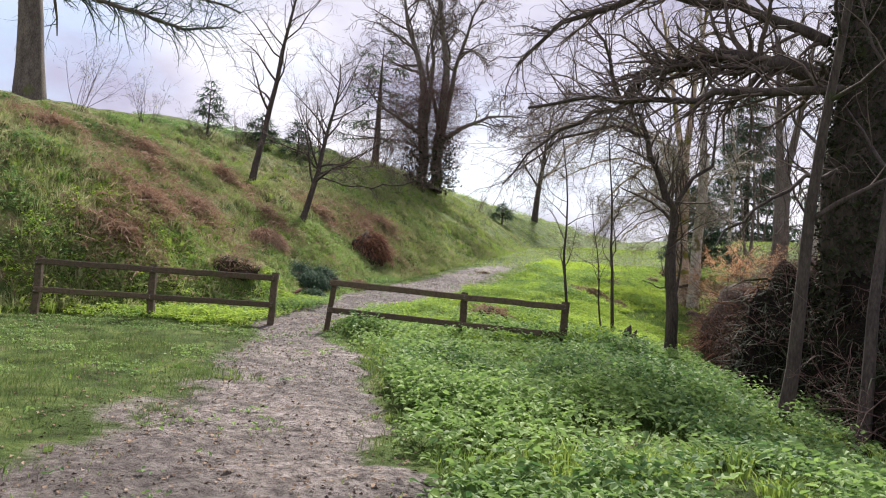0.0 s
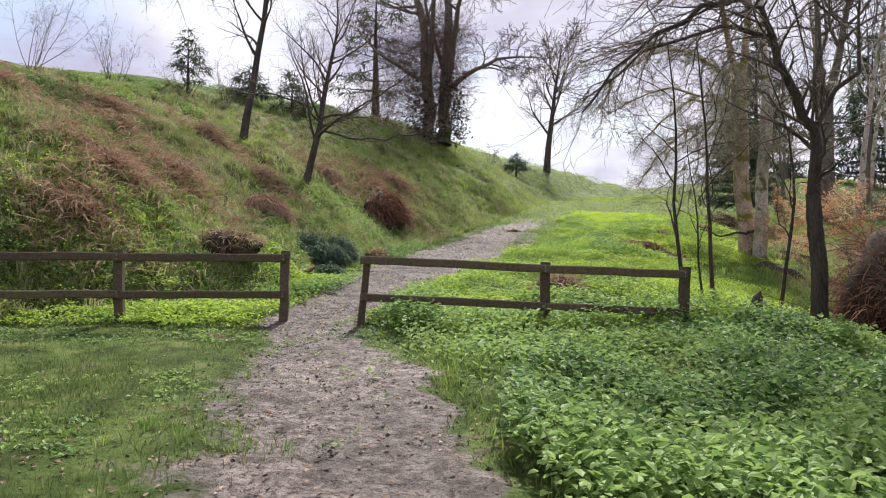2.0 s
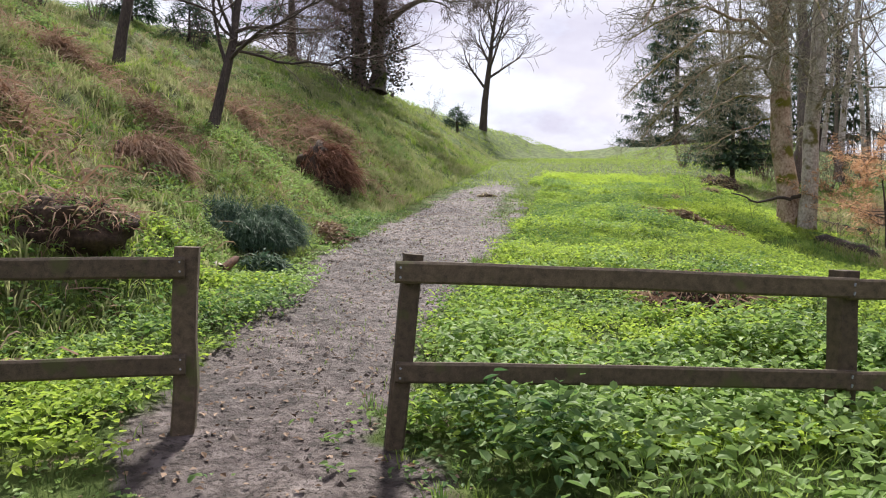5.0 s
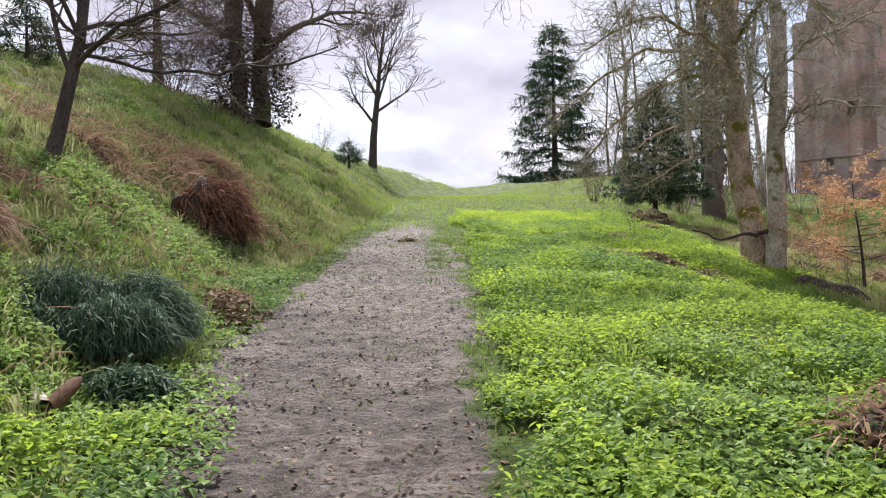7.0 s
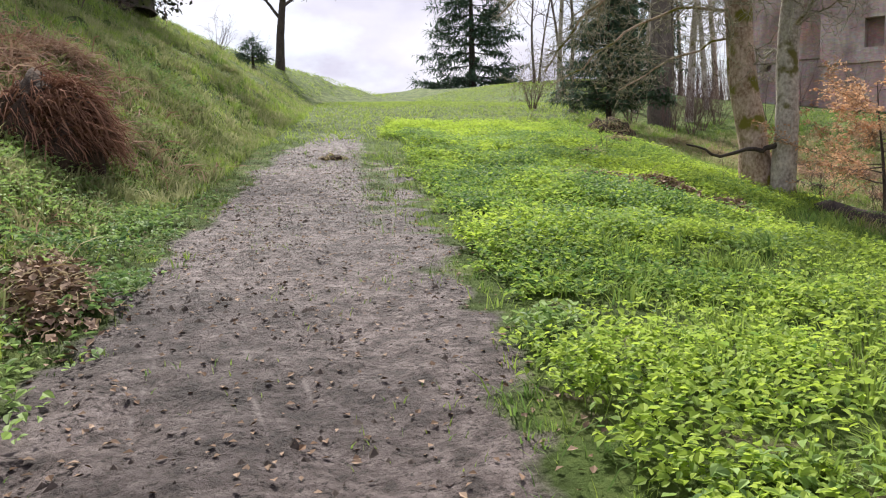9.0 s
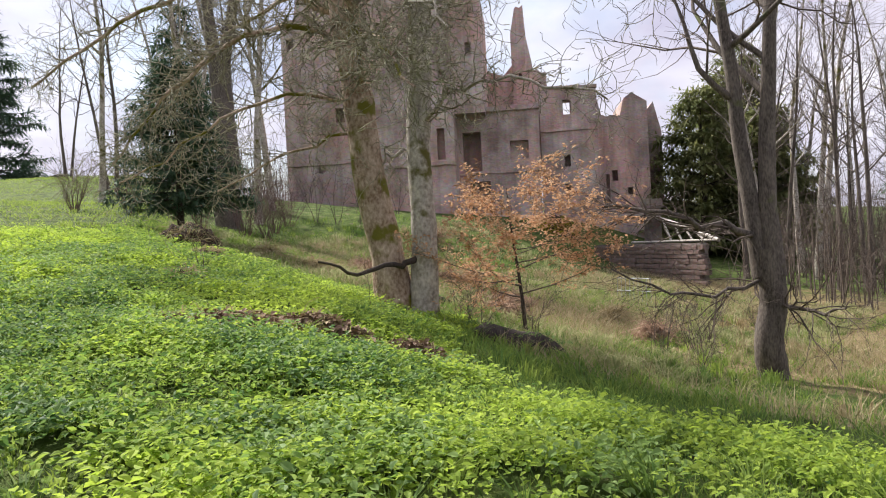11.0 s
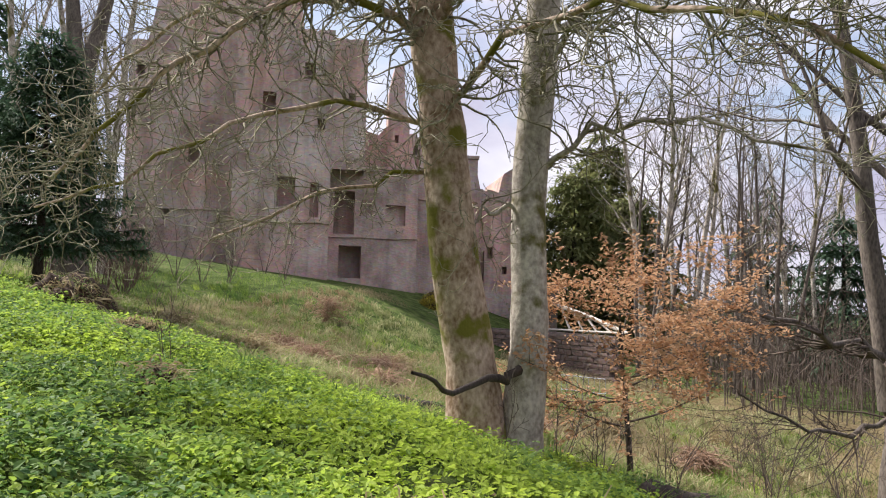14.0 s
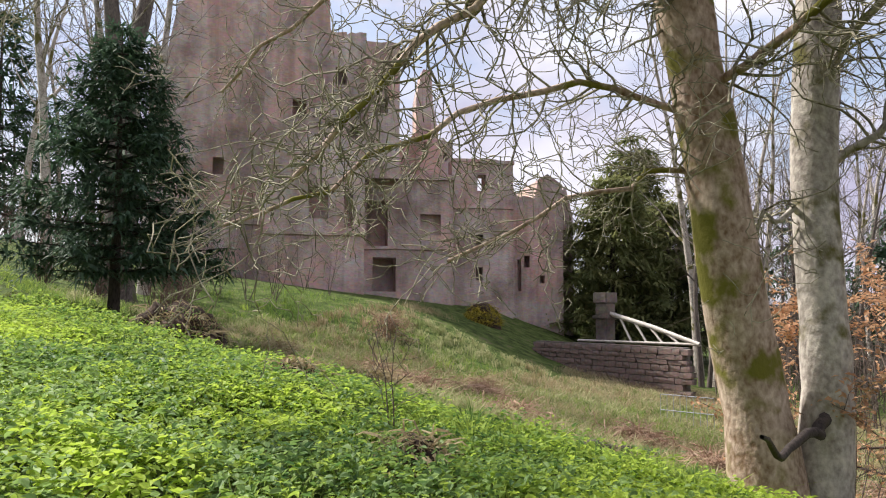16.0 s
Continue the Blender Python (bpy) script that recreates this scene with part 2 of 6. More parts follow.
def stone_material(name, dark, mid, light, pink):
    """Old harled rubble: coursed stones showing through weathered render, with dark runs."""
    m = bpy.data.materials.new(name)
    m.use_nodes = True
    nt = m.node_tree
    n, l = nt.nodes, nt.links
    bsdf = n["Principled BSDF"]
    tc = n.new("ShaderNodeTexCoord")

    def tex(scale, detail, stretch=(1, 1, 1)):
        mp = n.new("ShaderNodeMapping")
        mp.inputs["Scale"].default_value = stretch
        l.new(tc.outputs["Object"], mp.inputs[0])
        a = n.new("ShaderNodeTexNoise")
        a.inputs["Scale"].default_value, a.inputs["Detail"].default_value, a.inputs["Roughness"].default_value = scale, detail, 0.65
        l.new(mp.outputs[0], a.inputs[0])
        return a.outputs[0]

    r = n.new("ShaderNodeValToRGB")
    e = r.color_ramp.elements
    e.new(0.5)
    for k, p, c in zip(e, (0.34, 0.5, 0.66), (dark, mid, light)):
        k.position, k.color = p, (*c, 1)
    l.new(tex(0.55, 8), r.inputs[0])
    pr = n.new("ShaderNodeValToRGB")
    pr.color_ramp.elements[0].position, pr.color_ramp.elements[1].position = 0.5, 0.62
    l.new(tex(0.33, 6), pr.inputs[0])
    mix = n.new("ShaderNodeMix")
    mix.data_type = "RGBA"
    l.new(pr.outputs[0], mix.inputs[0])
    l.new(r.outputs[0], mix.inputs[6])
    mix.inputs[7].default_value = (*pink, 1)
    vor = n.new("ShaderNodeTexVoronoi")
    vmap = n.new("ShaderNodeMapping")
    vmap.inputs["Scale"].default_value = (1.3, 1.3, 2.4)
    l.new(tc.outputs["Object"], vmap.inputs[0])
    l.new(vmap.outputs[0], vor.inputs[0])
    stone = n.new("ShaderNodeMix")
    stone.data_type, stone.blend_type = "RGBA", "MULTIPLY"
    stone.inputs[0].default_value = 0.22
    l.new(mix.outputs[2], stone.inputs[6])
    l.new(vor.outputs["Color"], stone.inputs[7])
    runs = n.new("ShaderNodeValToRGB")
    runs.color_ramp.elements[0].position, runs.color_ramp.elements[1].position = 0.38, 0.56
    runs.color_ramp.elements[0].color, runs.color_ramp.elements[1].color = (0.45, 0.43, 0.42, 1), (1, 1, 1, 1)
    l.new(tex(1.1, 6, (1, 1, 0.12)), runs.inputs[0])
    wet = n.new("ShaderNodeMix")
    wet.data_type, wet.blend_type = "RGBA", "MULTIPLY"
    wet.inputs[0].default_value = 0.55
    l.new(stone.outputs[2], wet.inputs[6])
    l.new(runs.outputs[0], wet.inputs[7])
    l.new(wet.outputs[2], bsdf.inputs["Base Color"])
    bsdf.inputs["Roughness"].default_value = 0.95
    bsdf.inputs["Specular IOR Level"].default_value = 0.15
    bp = n.new("ShaderNodeBump")
    bp.inputs["Strength"].default_value, bp.inputs["Distance"].default_value = 0.25, 0.05
    l.new(vor.outputs["Distance"], bp.inputs["Height"])
    l.new(bp.outputs[0], bsdf.inputs["Normal"])
    return m


GROUND = ground_material()
STONE = stone_material("castle_stone", (0.32, 0.245, 0.22), (0.53, 0.43, 0.395), (0.69, 0.60, 0.56), (0.64, 0.44, 0.39))
STONE_GREY = stone_material("rubble_wall_stone", (0.10, 0.085, 0.075), (0.22, 0.185, 0.165), (0.33, 0.29, 0.26), (0.24, 0.16, 0.14))
# near-black with no sheen: shade inside the bramble thickets, put into the core colour
THICKET_SHADE = material("thicket_shade_black", (0.008, 0.007, 0.006), (0.03, 0.024, 0.02), 6, 1.0, 0.9, 40, depth=0.05)
THICKET_SHADE.node_tree.nodes["Principled BSDF"].inputs["Specular IOR Level"].default_value = 0.0


# ---- mesh helpers ----
def fast_mesh(name, verts, tris=None, quads=None, mats=(), tint=None, smooth=False):
    """A mesh from arrays of vertices and of three- or four-sided faces."""
    me = bpy.data.meshes.new(name)
    verts = np.asarray(verts, dtype=np.float32)
    loops, starts, k = [], [], 0
    for f, size in ((tris, 3), (quads, 4)):
        if f is not None and len(f):
            f = np.asarray(f, dtype=np.int32)
            loops.append(f.ravel())
            starts.append(k + np.arange(len(f), dtype=np.int32) * size)
            k += f.size
    loops, starts = np.concatenate(loops), np.concatenate(starts)
    me.vertices.add(len(verts))
    me.vertices.foreach_set("co", verts.ravel())
    me.loops.add(len(loops))
    me.loops.foreach_set("vertex_index", loops)
    me.polygons.add(len(starts))
    me.polygons.foreach_set("loop_start", starts)
    if tint is not None:
        at = me.attributes.new("tint", "FLOAT", "POINT")
        at.data.foreach_set("value", np.asarray(tint, dtype=np.float32))
    me.update(calc_edges=True)
    me.polygons.foreach_set("use_smooth", np.full(len(starts), smooth))
    for m in mats:
        me.materials.append(m)
    return me


def thing(name, at, label, category, group="", kind=""):
    ob = new(name)
    ob.empty_display_size = 0.2
    ob.location = at
    return tagged(ob, label, category, group, kind)


def put_part(name, me, parent, label="", kind=""):
    ob = new(name, me)
    ob.parent = parent
    return tagged(ob, label, kind=kind)


def part(name, bm, mat, parent, label=""):
    me = bpy.data.meshes.new(name)
    bm.to_mesh(me)
    bm.free()
    me.materials.append(mat)
    return put_part(name, me, parent, label)


def tube_arrays(lines, sides):
    """Tubes along polylines: each line is points and radii. Gives vertices and quads."""
    vs, qs, k = [], [], 0
    ang = np.arange(sides) * 2 * np.pi / sides
    ca, sa = np.cos(ang), np.sin(ang)
    ring = np.arange(sides)
    nxt = (ring + 1) % sides
    for pts, rad in lines:
        pts, rad = np.asarray(pts, float), np.asarray(rad, float)
        t = np.gradient(pts, axis=0)
        t /= np.linalg.norm(t, axis=1)[:, None] + 1e-9
        ref = np.array([1.0, 0, 0]) if abs(t[0, 2]) > 0.8 else np.array([0, 0, 1.0])
        a = np.cross(t, ref)
        a /= np.linalg.norm(a, axis=1)[:, None] + 1e-9
        b = np.cross(t, a)
        v = pts[:, None, :] + rad[:, None, None] * (ca[None, :, None] * a[:, None, :] + sa[None, :, None] * b[:, None, :])
        vs.append(v.reshape(-1, 3))
        for i in range(len(pts) - 1):
            qs.append(np.stack([k + i * sides + ring, k + i * sides + nxt, k + (i + 1) * sides + nxt, k + (i + 1) * sides + ring], axis=1))
        k += len(pts) * sides
    return np.concatenate(vs), np.concatenate(qs)


def tubes(name, lines, sides, mat, smooth=True):
    v, q = tube_arrays(lines, sides)
    return fast_mesh(name, v, quads=q, mats=(mat,), smooth=smooth)


def blades(name, pos, high, wide, lean, mat, rng, bias=0.5):
    """Grass: bent blades of two faces each, standing at the points."""
    n = len(pos)
    a = rng.uniform(0, 2 * np.pi, n)
    side = np.stack([np.cos(a), np.sin(a), np.zeros(n)], 1) * (wide * rng.uniform(0.6, 1.3, n))[:, None]
    b = rng.uniform(0, 2 * np.pi, n)
    h = high * rng.uniform(0.45, 1.25, n)
    out = np.stack([np.cos(b), np.sin(b), np.zeros(n)], 1) * (lean * h * rng.uniform(0.2, 1.3, n))[:, None]
    up = np.stack([np.zeros(n), np.zeros(n), h], 1)
    mid = pos + 0.55 * up + 0.3 * out
    v = np.stack([pos - side, pos + side, mid + 0.7 * side, mid - 0.7 * side, pos + up + out], 1).reshape(-1, 3)
    k = np.arange(n)[:, None] * 5
    tint = np.repeat(np.clip(rng.normal(bias, 0.3, n), 0, 1), 5)
    return fast_mesh(name, v, tris=k + np.array([[3, 2, 4]]), quads=k + np.array([[0, 1, 2, 3]]), mats=(mat,), tint=tint)


def leaves(name, pos, size, mat, rng, flat=0.5, bias=0.4, shape=0.55, spread=0.25, broad=False):
    """Folded leaf blades of two faces each, turned at random; flat: how level they lie."""
    n = len(pos)
    a = rng.uniform(0, 2 * np.pi, n)
    d = np.stack([np.cos(a), np.sin(a), rng.normal(0, 1 - flat, n)], 1)
    d /= np.linalg.norm(d, axis=1)[:, None]
    u = np.stack([rng.normal(0, 1 - flat, n), rng.normal(0, 1 - flat, n), np.ones(n)], 1)
    s = np.cross(d, u)
    s /= np.linalg.norm(s, axis=1)[:, None] + 1e-9
    w = np.cross(s, d)
    L = (size * rng.uniform(0.6, 1.35, n))[:, None]
    if broad:
        rim = [pos + L * (f * d + q * shape * s + h * w) for f, q, h in ((0.0, 0.0, 0.0), (0.25, 0.42, 0.10), (0.62, 0.34, 0.08), (1.0, 0.0, -0.14), (0.62, -0.34, 0.08), (0.25, -0.42, 0.10))]
        k = np.arange(n)[:, None] * 6
        tint = np.repeat(np.clip(rng.normal(bias, spread, n), 0, 1), 6)
        return fast_mesh(name, np.stack(rim, 1).reshape(-1, 3), quads=np.concatenate([k + np.array([[0, 1, 2, 3]]), k + np.array([[0, 3, 4, 5]])]), mats=(mat,), tint=tint)
    v = np.stack([pos, pos + L * (0.5 * d + shape * 0.5 * s + 0.12 * w), pos + L * d - 0.1 * L * w, pos + L * (0.5 * d - shape * 0.5 * s + 0.12 * w)], 1).reshape(-1, 3)
    k = np.arange(n)[:, None] * 4
    f = np.concatenate([k + np.array([[0, 1, 2]]), k + np.array([[0, 2, 3]])])
    tint = np.repeat(np.clip(rng.normal(bias, spread, n), 0, 1), 4)
    return fast_mesh(name, v, tris=f, mats=(mat,), tint=tint)


def lattice(x, y, seed):
    """Smooth value noise from -1 to 1."""
    xi, yi = np.floor(x).astype(np.int64), np.floor(y).astype(np.int64)
    fx, fy = x - xi, y - yi
    fx, fy = fx * fx * (3 - 2 * fx), fy * fy * (3 - 2 * fy)

    def h(i, j):
        k = (i * 374761393 + j * 668265263 + seed * 982451653) & 0x7FFFFFFF
        k = ((k ^ (k >> 13)) * 1274126177) & 0x7FFFFFFF
        return ((k ^ (k >> 16)) & 0xFFFF) / 32767.5 - 1

    return (h(xi, yi) * (1 - fx) + h(xi + 1, yi) * fx) * (1 - fy) + (h(xi, yi + 1) * (1 - fx) + h(xi + 1, yi + 1) * fx) * fy


# ---- the lie of the land ----
def ease(x):
    x = np.clip(x, 0, 1)
    return x * x * (3 - 2 * x)


ROAD_Y = np.linspace(-60, 400, 1841)
ROAD_Z = np.convolve(np.pad(np.interp(ROAD_Y, [-60, -20, 0, 8, 14, 18, 24, 28.5, 31, 38, 46, 55, 70, 120, 300], [-.6, -.15, .1, .36, .64, .98, 1.54, 1.95, 2.35, 3.3, 4.3, 5.1, 6.3, 9.6, 11]), 8, mode="edge"), np.ones(17) / 17, "valid")


def foot_line(y):
    """Where the bank on the far side of the track begins."""
    return np.interp(y, [-30, 0, 11, 13.5, 15.2, 17, 21, 25, 29, 32, 40, 52, 61, 75, 120], [-9, -9, -8.2, -6.6, -4.5, -3.2, -2.9, -2.2, -1.0, -.1, 2.4, 5.5, 8.5, 16, 46])


def fall_line(y):
    """Where the ground begins to fall to the hollow."""
    return np.interp(y, [-20, 10, 24, 28, 38, 60, 120], [4.0, 3.2, 2.9, 6.3, 10, 24, 70])


def track(y):
    """The middle of the track."""
    return np.interp(y, [-20, 0, 6, 10, 14, 17, 20.5, 24, 31, 38, 48, 60], [4, 0.6, -0.3, -1.3, -2.1, -1.85, -1.55, -0.8, 1.2, 3.6, 8.0, 15])


def rut_mask(x, y):
    """Narrow wheel ruts along the upper track."""
    off, out = x - track(y), 0.0
    for o, slope, w in ((0.30, -0.054, 0.032), (-0.02, -0.12, 0.038), (-0.42, -0.05, 0.03)):
        out = np.maximum(out, np.exp(-(((off - o - slope * (y - 21.8)) / w) ** 2)))
    return 0.55 * out * ease((y - 18.5) / 2) * ease((29 - y) / 3)


def land(x, y, rough=True):
    x, y = np.asarray(x, float), np.asarray(y, float)
    h = np.interp(y, ROAD_Y, ROAD_Z)
    d = np.maximum(foot_line(y) - x, 0)
    top = np.interp(y, [0, 45, 62, 76, 100], [6.0, 6.0, 3.2, 0.9, 0.05])
    b = top * np.tanh(0.64 * d / top) * ease(d / 1.2 + 0.25)
    h = h + b
    d = np.maximum(x - fall_line(y), 0)
    h = h - 2.0 * np.tanh(0.19 * d / 2.0)
    h = h + 1.6 * ease((x - 16) / 12) * ease((y - 33) / 8)
    if rough:
        on = ease((np.abs(x - track(y)) - 0.8) / 0.8)
        bank = ease(b / 1.0)
        h = h + on * (0.035 * lattice(x * 0.9, y * 0.9, 3) + 0.03 * lattice(x * 2.3, y * 2.3, 4)) + bank * (0.18 * lattice(x * 0.8, y * 0.8, 5) + 0.12 * lattice(x * 2.1, y * 2.1, 6) + 0.05 * lattice(x * 4.6, y * 4.6, 16))
        h = h + (1 - on) * (0.022 * lattice(x * 2.6, y * 2.0, 7) + 0.016 * lattice(x * 5.2, y * 5.0, 8) + 0.013 * lattice(x * 9, y * 9, 9) + 0.007 * lattice(x * 15, y * 15, 10) - 0.022 * rut_mask(x, y))
    return h


def spot(x, y, dz=0.0):
    return Vector((x, y, float(land(x, y)) + dz))


def mud_edge(y):
    """How far the mud reaches from the middle of the track towards the falling side."""
    return np.interp(y, [-5, 5, 9.5, 11.5, 13, 15.4, 16.5, 19.4, 21, 25, 31, 36], [0.9, 0.7, 0.78, 0.8, 0.5, 0.38, 0.57, 1.05, 1.4, 1.55, 1.4, 0.6])


def mud_mask(x, y):
    """1 on the trodden track, 0 in the grass."""
    off = x - track(y)
    lo = np.interp(y, [-5, 2, 5, 6.5, 9.5, 11, 12, 15.4, 20, 26, 31, 36], [-3, -2.6, -1.9, -1.4, -1.2, -0.75, -0.75, -0.92, -1.0, -0.9, -1.1, -0.6])
    lo = lo + 0.16 * lattice(y * 1.9, x * 0.6, 63) + 0.1 * lattice(y * 4.7, x * 1.5, 64)
    hi = mud_edge(y) + 0.2 * lattice(y * 1.7, x * 0.6, 65) + 0.14 * lattice(y * 4.3, x * 1.5, 66)
    m = np.minimum(ease((off - lo) / (0.8 + 2.2 * ease((13 - y) / 4)) + 0.5) + 0.22 * ease((13 - y) / 4) * lattice(x * 0.9, y * 0.9, 61) * ease((4.5 + off) / 2), ease((hi - off) / 0.75 + 0.5))
    m = m * np.interp(y, [26, 34, 38], [1.0, 0.6, 0.0])
    m = m - 0.45 * ease((y - 21.5) / 4) * np.exp(-((off - 1.0) / 0.42) ** 2)
    return np.clip(m, 0, 1)


def build_ground():
    def axis(lo, hi, step, ends):
        core = np.arange(lo, hi + 1e-6, step)
        g = np.cumsum(step * 1.16 ** np.arange(1, 60))
        left, right = lo - g, hi + g
        left, right = left[left > ends[0]], right[right < ends[1]]
        return np.concatenate([[ends[0]], left[::-1], core, right, [ends[1]]])

    xs, ys = axis(-8, 10, 0.1, (-900, 900)), axis(1.5, 31, 0.06, (-300, 1200))
    xs = np.unique(np.concatenate([xs[(xs < -4.2) | (xs > 2.2)], np.arange(-4.2, 2.21, 0.05)]))
    X, Y = np.meshgrid(xs, ys)
    Z = land(X, Y)
    v = np.stack([X, Y, Z], -1).reshape(-1, 3)
    nx, ny = len(xs), len(ys)
    i, j = np.meshgrid(np.arange(nx - 1), np.arange(ny - 1))
    k = (j * nx + i).ravel()
    me = fast_mesh("ground", v, quads=np.stack([k, k + 1, k + nx + 1, k + nx], 1), mats=(GROUND,), smooth=True)
    x, y = v[:, 0], v[:, 1]
    d = foot_line(y) - x
    bank = ease(d / 1.6) * ease((34 - y) / 6)
    straw = 0.40 * bank * (1 - 0.7 * ease((y - 26) / 6)) + 0.6 * ease((x - 9) / 4) * ease((40 - x) / 12) * ease((35 - y) / 5) * ease((y - 10) / 8)
    # the last mask rises from y 11 to 16 and darkens the mud beyond
    for name, val in (("mud", mud_mask(x, y)), ("bank", bank), ("straw", straw), ("rut", rut_mask(x, y)), ("mud_tone", ease((y - 11) / 5))):
        at = me.attributes.new(name, "FLOAT", "POINT")
        at.data.foreach_set("value", val.astype(np.float32))
    return tagged(new("ground", me), "sloping grassy ground with a muddy trodden track and a steep bank", "ground", kind="structure")


build_ground()


# ---- castle ----
CU, CV = Vector((0.5, -0.866, 0)), Vector((0.866, 0.5, 0))


def castle_at(u, v, z):
    return CU * u + CV * v + Vector((0, 0, z))


def wall_block(name, parent, u0, u1, v0, v1, z0, tops, openings=(), mat=None, label="", seed=1):
    """One castle wall mass: its front is built of cells round the openings (u, z, half width, height, depth), its top follows the broken line tops (u, z)."""
    rng = random.Random(seed)
    bm = bmesh.new()
    us = sorted({u0, u1, *[t[0] for t in tops], *[o[0] - o[2] for o in openings], *[o[0] + o[2] for o in openings]})
    fine = []
    for a, b in zip(us, us[1:]):
        k = max(1, int((b - a) / 0.45))
        fine += [a + (b - a) * i / k for i in range(k)]
    us = fine + [us[-1]]
    tu, tz = [t[0] for t in tops], [t[1] for t in tops]
    crown = [float(np.interp(u, tu, tz)) + rng.uniform(-0.12, 0.1) for u in us]
    zs = sorted({z0, *[o[1] for o in openings], *[o[1] + o[3] for o in openings]})
    low = min(crown)
    zs = [z for z in zs if z < low - 0.02]
    full = []
    for a, b in zip(zs, zs[1:] + [low - 0.01]):
        k = max(1, int((b - a) / 0.8))
        full += [a + (b - a) * i / k for i in range(k)]
    zs = full + [low - 0.01]

    def hole(u, z):
        for o in openings:
            if abs(u - o[0]) < o[2] and o[1] < z < o[1] + o[3]:
                return o
        return None

    def vert(u, v, z):
        return bm.verts.new(castle_at(u, v, z))

    cols = len(us)
    jit = {}

    def front(i, j):
        if (i, j) not in jit:
            edge = any(abs(us[i] - o[0]) <= o[2] + 0.01 for o in openings)
            w = 0.0 if edge else rng.uniform(-0.05, 0.05)
            jit[(i, j)] = vert(us[i], v0 + w, zs[j])
        return jit[(i, j)]

    for i in range(cols - 1):
        for j in range(len(zs) - 1):
            um, zm = (us[i] + us[i + 1]) / 2, (zs[j] + zs[j + 1]) / 2
            o = hole(um, zm)
            if not o:
                bm.faces.new((front(i, j), front(i + 1, j), front(i + 1, j + 1), front(i, j + 1)))
    for o in openings:
        a, b, c, d, dep = o[0] - o[2], o[0] + o[2], o[1], o[1] + o[3], o[4]
        f = [vert(a, v0, c), vert(b, v0, c), vert(b, v0, d), vert(a, v0, d)]
        g = [vert(a, v0 + dep, c), vert(b, v0 + dep, c), vert(b, v0 + dep, d), vert(a, v0 + dep, d)]
        for k in range(4):
            bm.faces.new((f[k], f[(k + 1) % 4], g[(k + 1) % 4], g[k]))
        if dep < v1 - v0 - 0.01:
            bm.faces.new(g)
    topf = [vert(us[i], v0 + rng.uniform(-0.04, 0.04), crown[i]) for i in range(cols)]
    topb = [vert(us[i], v1, crown[i] + rng.uniform(-0.1, 0.1)) for i in range(cols)]
    lowb = [vert(us[i], v1, z0) for i in range(cols)]
    midb = len(zs) - 1
    for i in range(cols - 1):
        bm.faces.new((front(i, midb), front(i + 1, midb), topf[i + 1], topf[i]))
        bm.faces.new((topf[i], topf[i + 1], topb[i + 1], topb[i]))
        um = (us[i] + us[i + 1]) / 2
        through_hole = [o for o in openings if abs(um - o[0]) < o[2] and o[4] >= v1 - v0 - 0.01]
        if not through_hole:
            bm.faces.new((topb[i], topb[i + 1], lowb[i + 1], lowb[i]))
        else:
            o = through_hole[0]
            for za, zb in ((z0, o[1]), (o[1] + o[3], None)):
                q = [vert(us[i], v1, za), vert(us[i + 1], v1, za)]
                q += [topb[i + 1], topb[i]] if zb is None else [vert(us[i + 1], v1, zb), vert(us[i], v1, zb)]
                bm.faces.new(q)
    for i, s in ((0, 1), (cols - 1, -1)):
        side = [front(i, j) for j in range(len(zs))] + [topf[i], topb[i], lowb[i]]
        bm.faces.new(side if s > 0 else side[::-1])
    bmesh.ops.remove_doubles(bm, verts=bm.verts, dist=0.002)
    bmesh.ops.recalc_face_normals(bm, faces=bm.faces)
    return part(name, bm, mat or STONE, parent, label)


def band(name, parent, u0, u1, v, z, high, deep, seed=0):
    """A worn string course or wall head, a little proud of the wall."""
    rng = random.Random(seed)
    bm = bmesh.new()
    k = max(2, int((u1 - u0) / 0.5))
    rings = []
    for i in range(k + 1):
        u = u0 + (u1 - u0) * i / k
        w, dz = rng.uniform(-0.02, 0.02), rng.uniform(-0.03, 0.03)
        rings.append([bm.verts.new(castle_at(u, v + 0.05, z + dz)), bm.verts.new(castle_at(u, v - deep + w, z + 0.05 + dz)), bm.verts.new(castle_at(u, v - deep + w, z + high + dz)), bm.verts.new(castle_at(u, v + 0.05, z + high + dz))])
    for a, b in zip(rings, rings[1:]):
        for q in range(4):
            bm.faces.new((a[q], b[q], b[(q + 1) % 4], a[(q + 1) % 4]))
    bm.faces.new(rings[0][::-1])
    bm.faces.new(rings[-1])
    bmesh.ops.recalc_face_normals(bm, faces=bm.faces)
    return part(name, bm, STONE, parent)


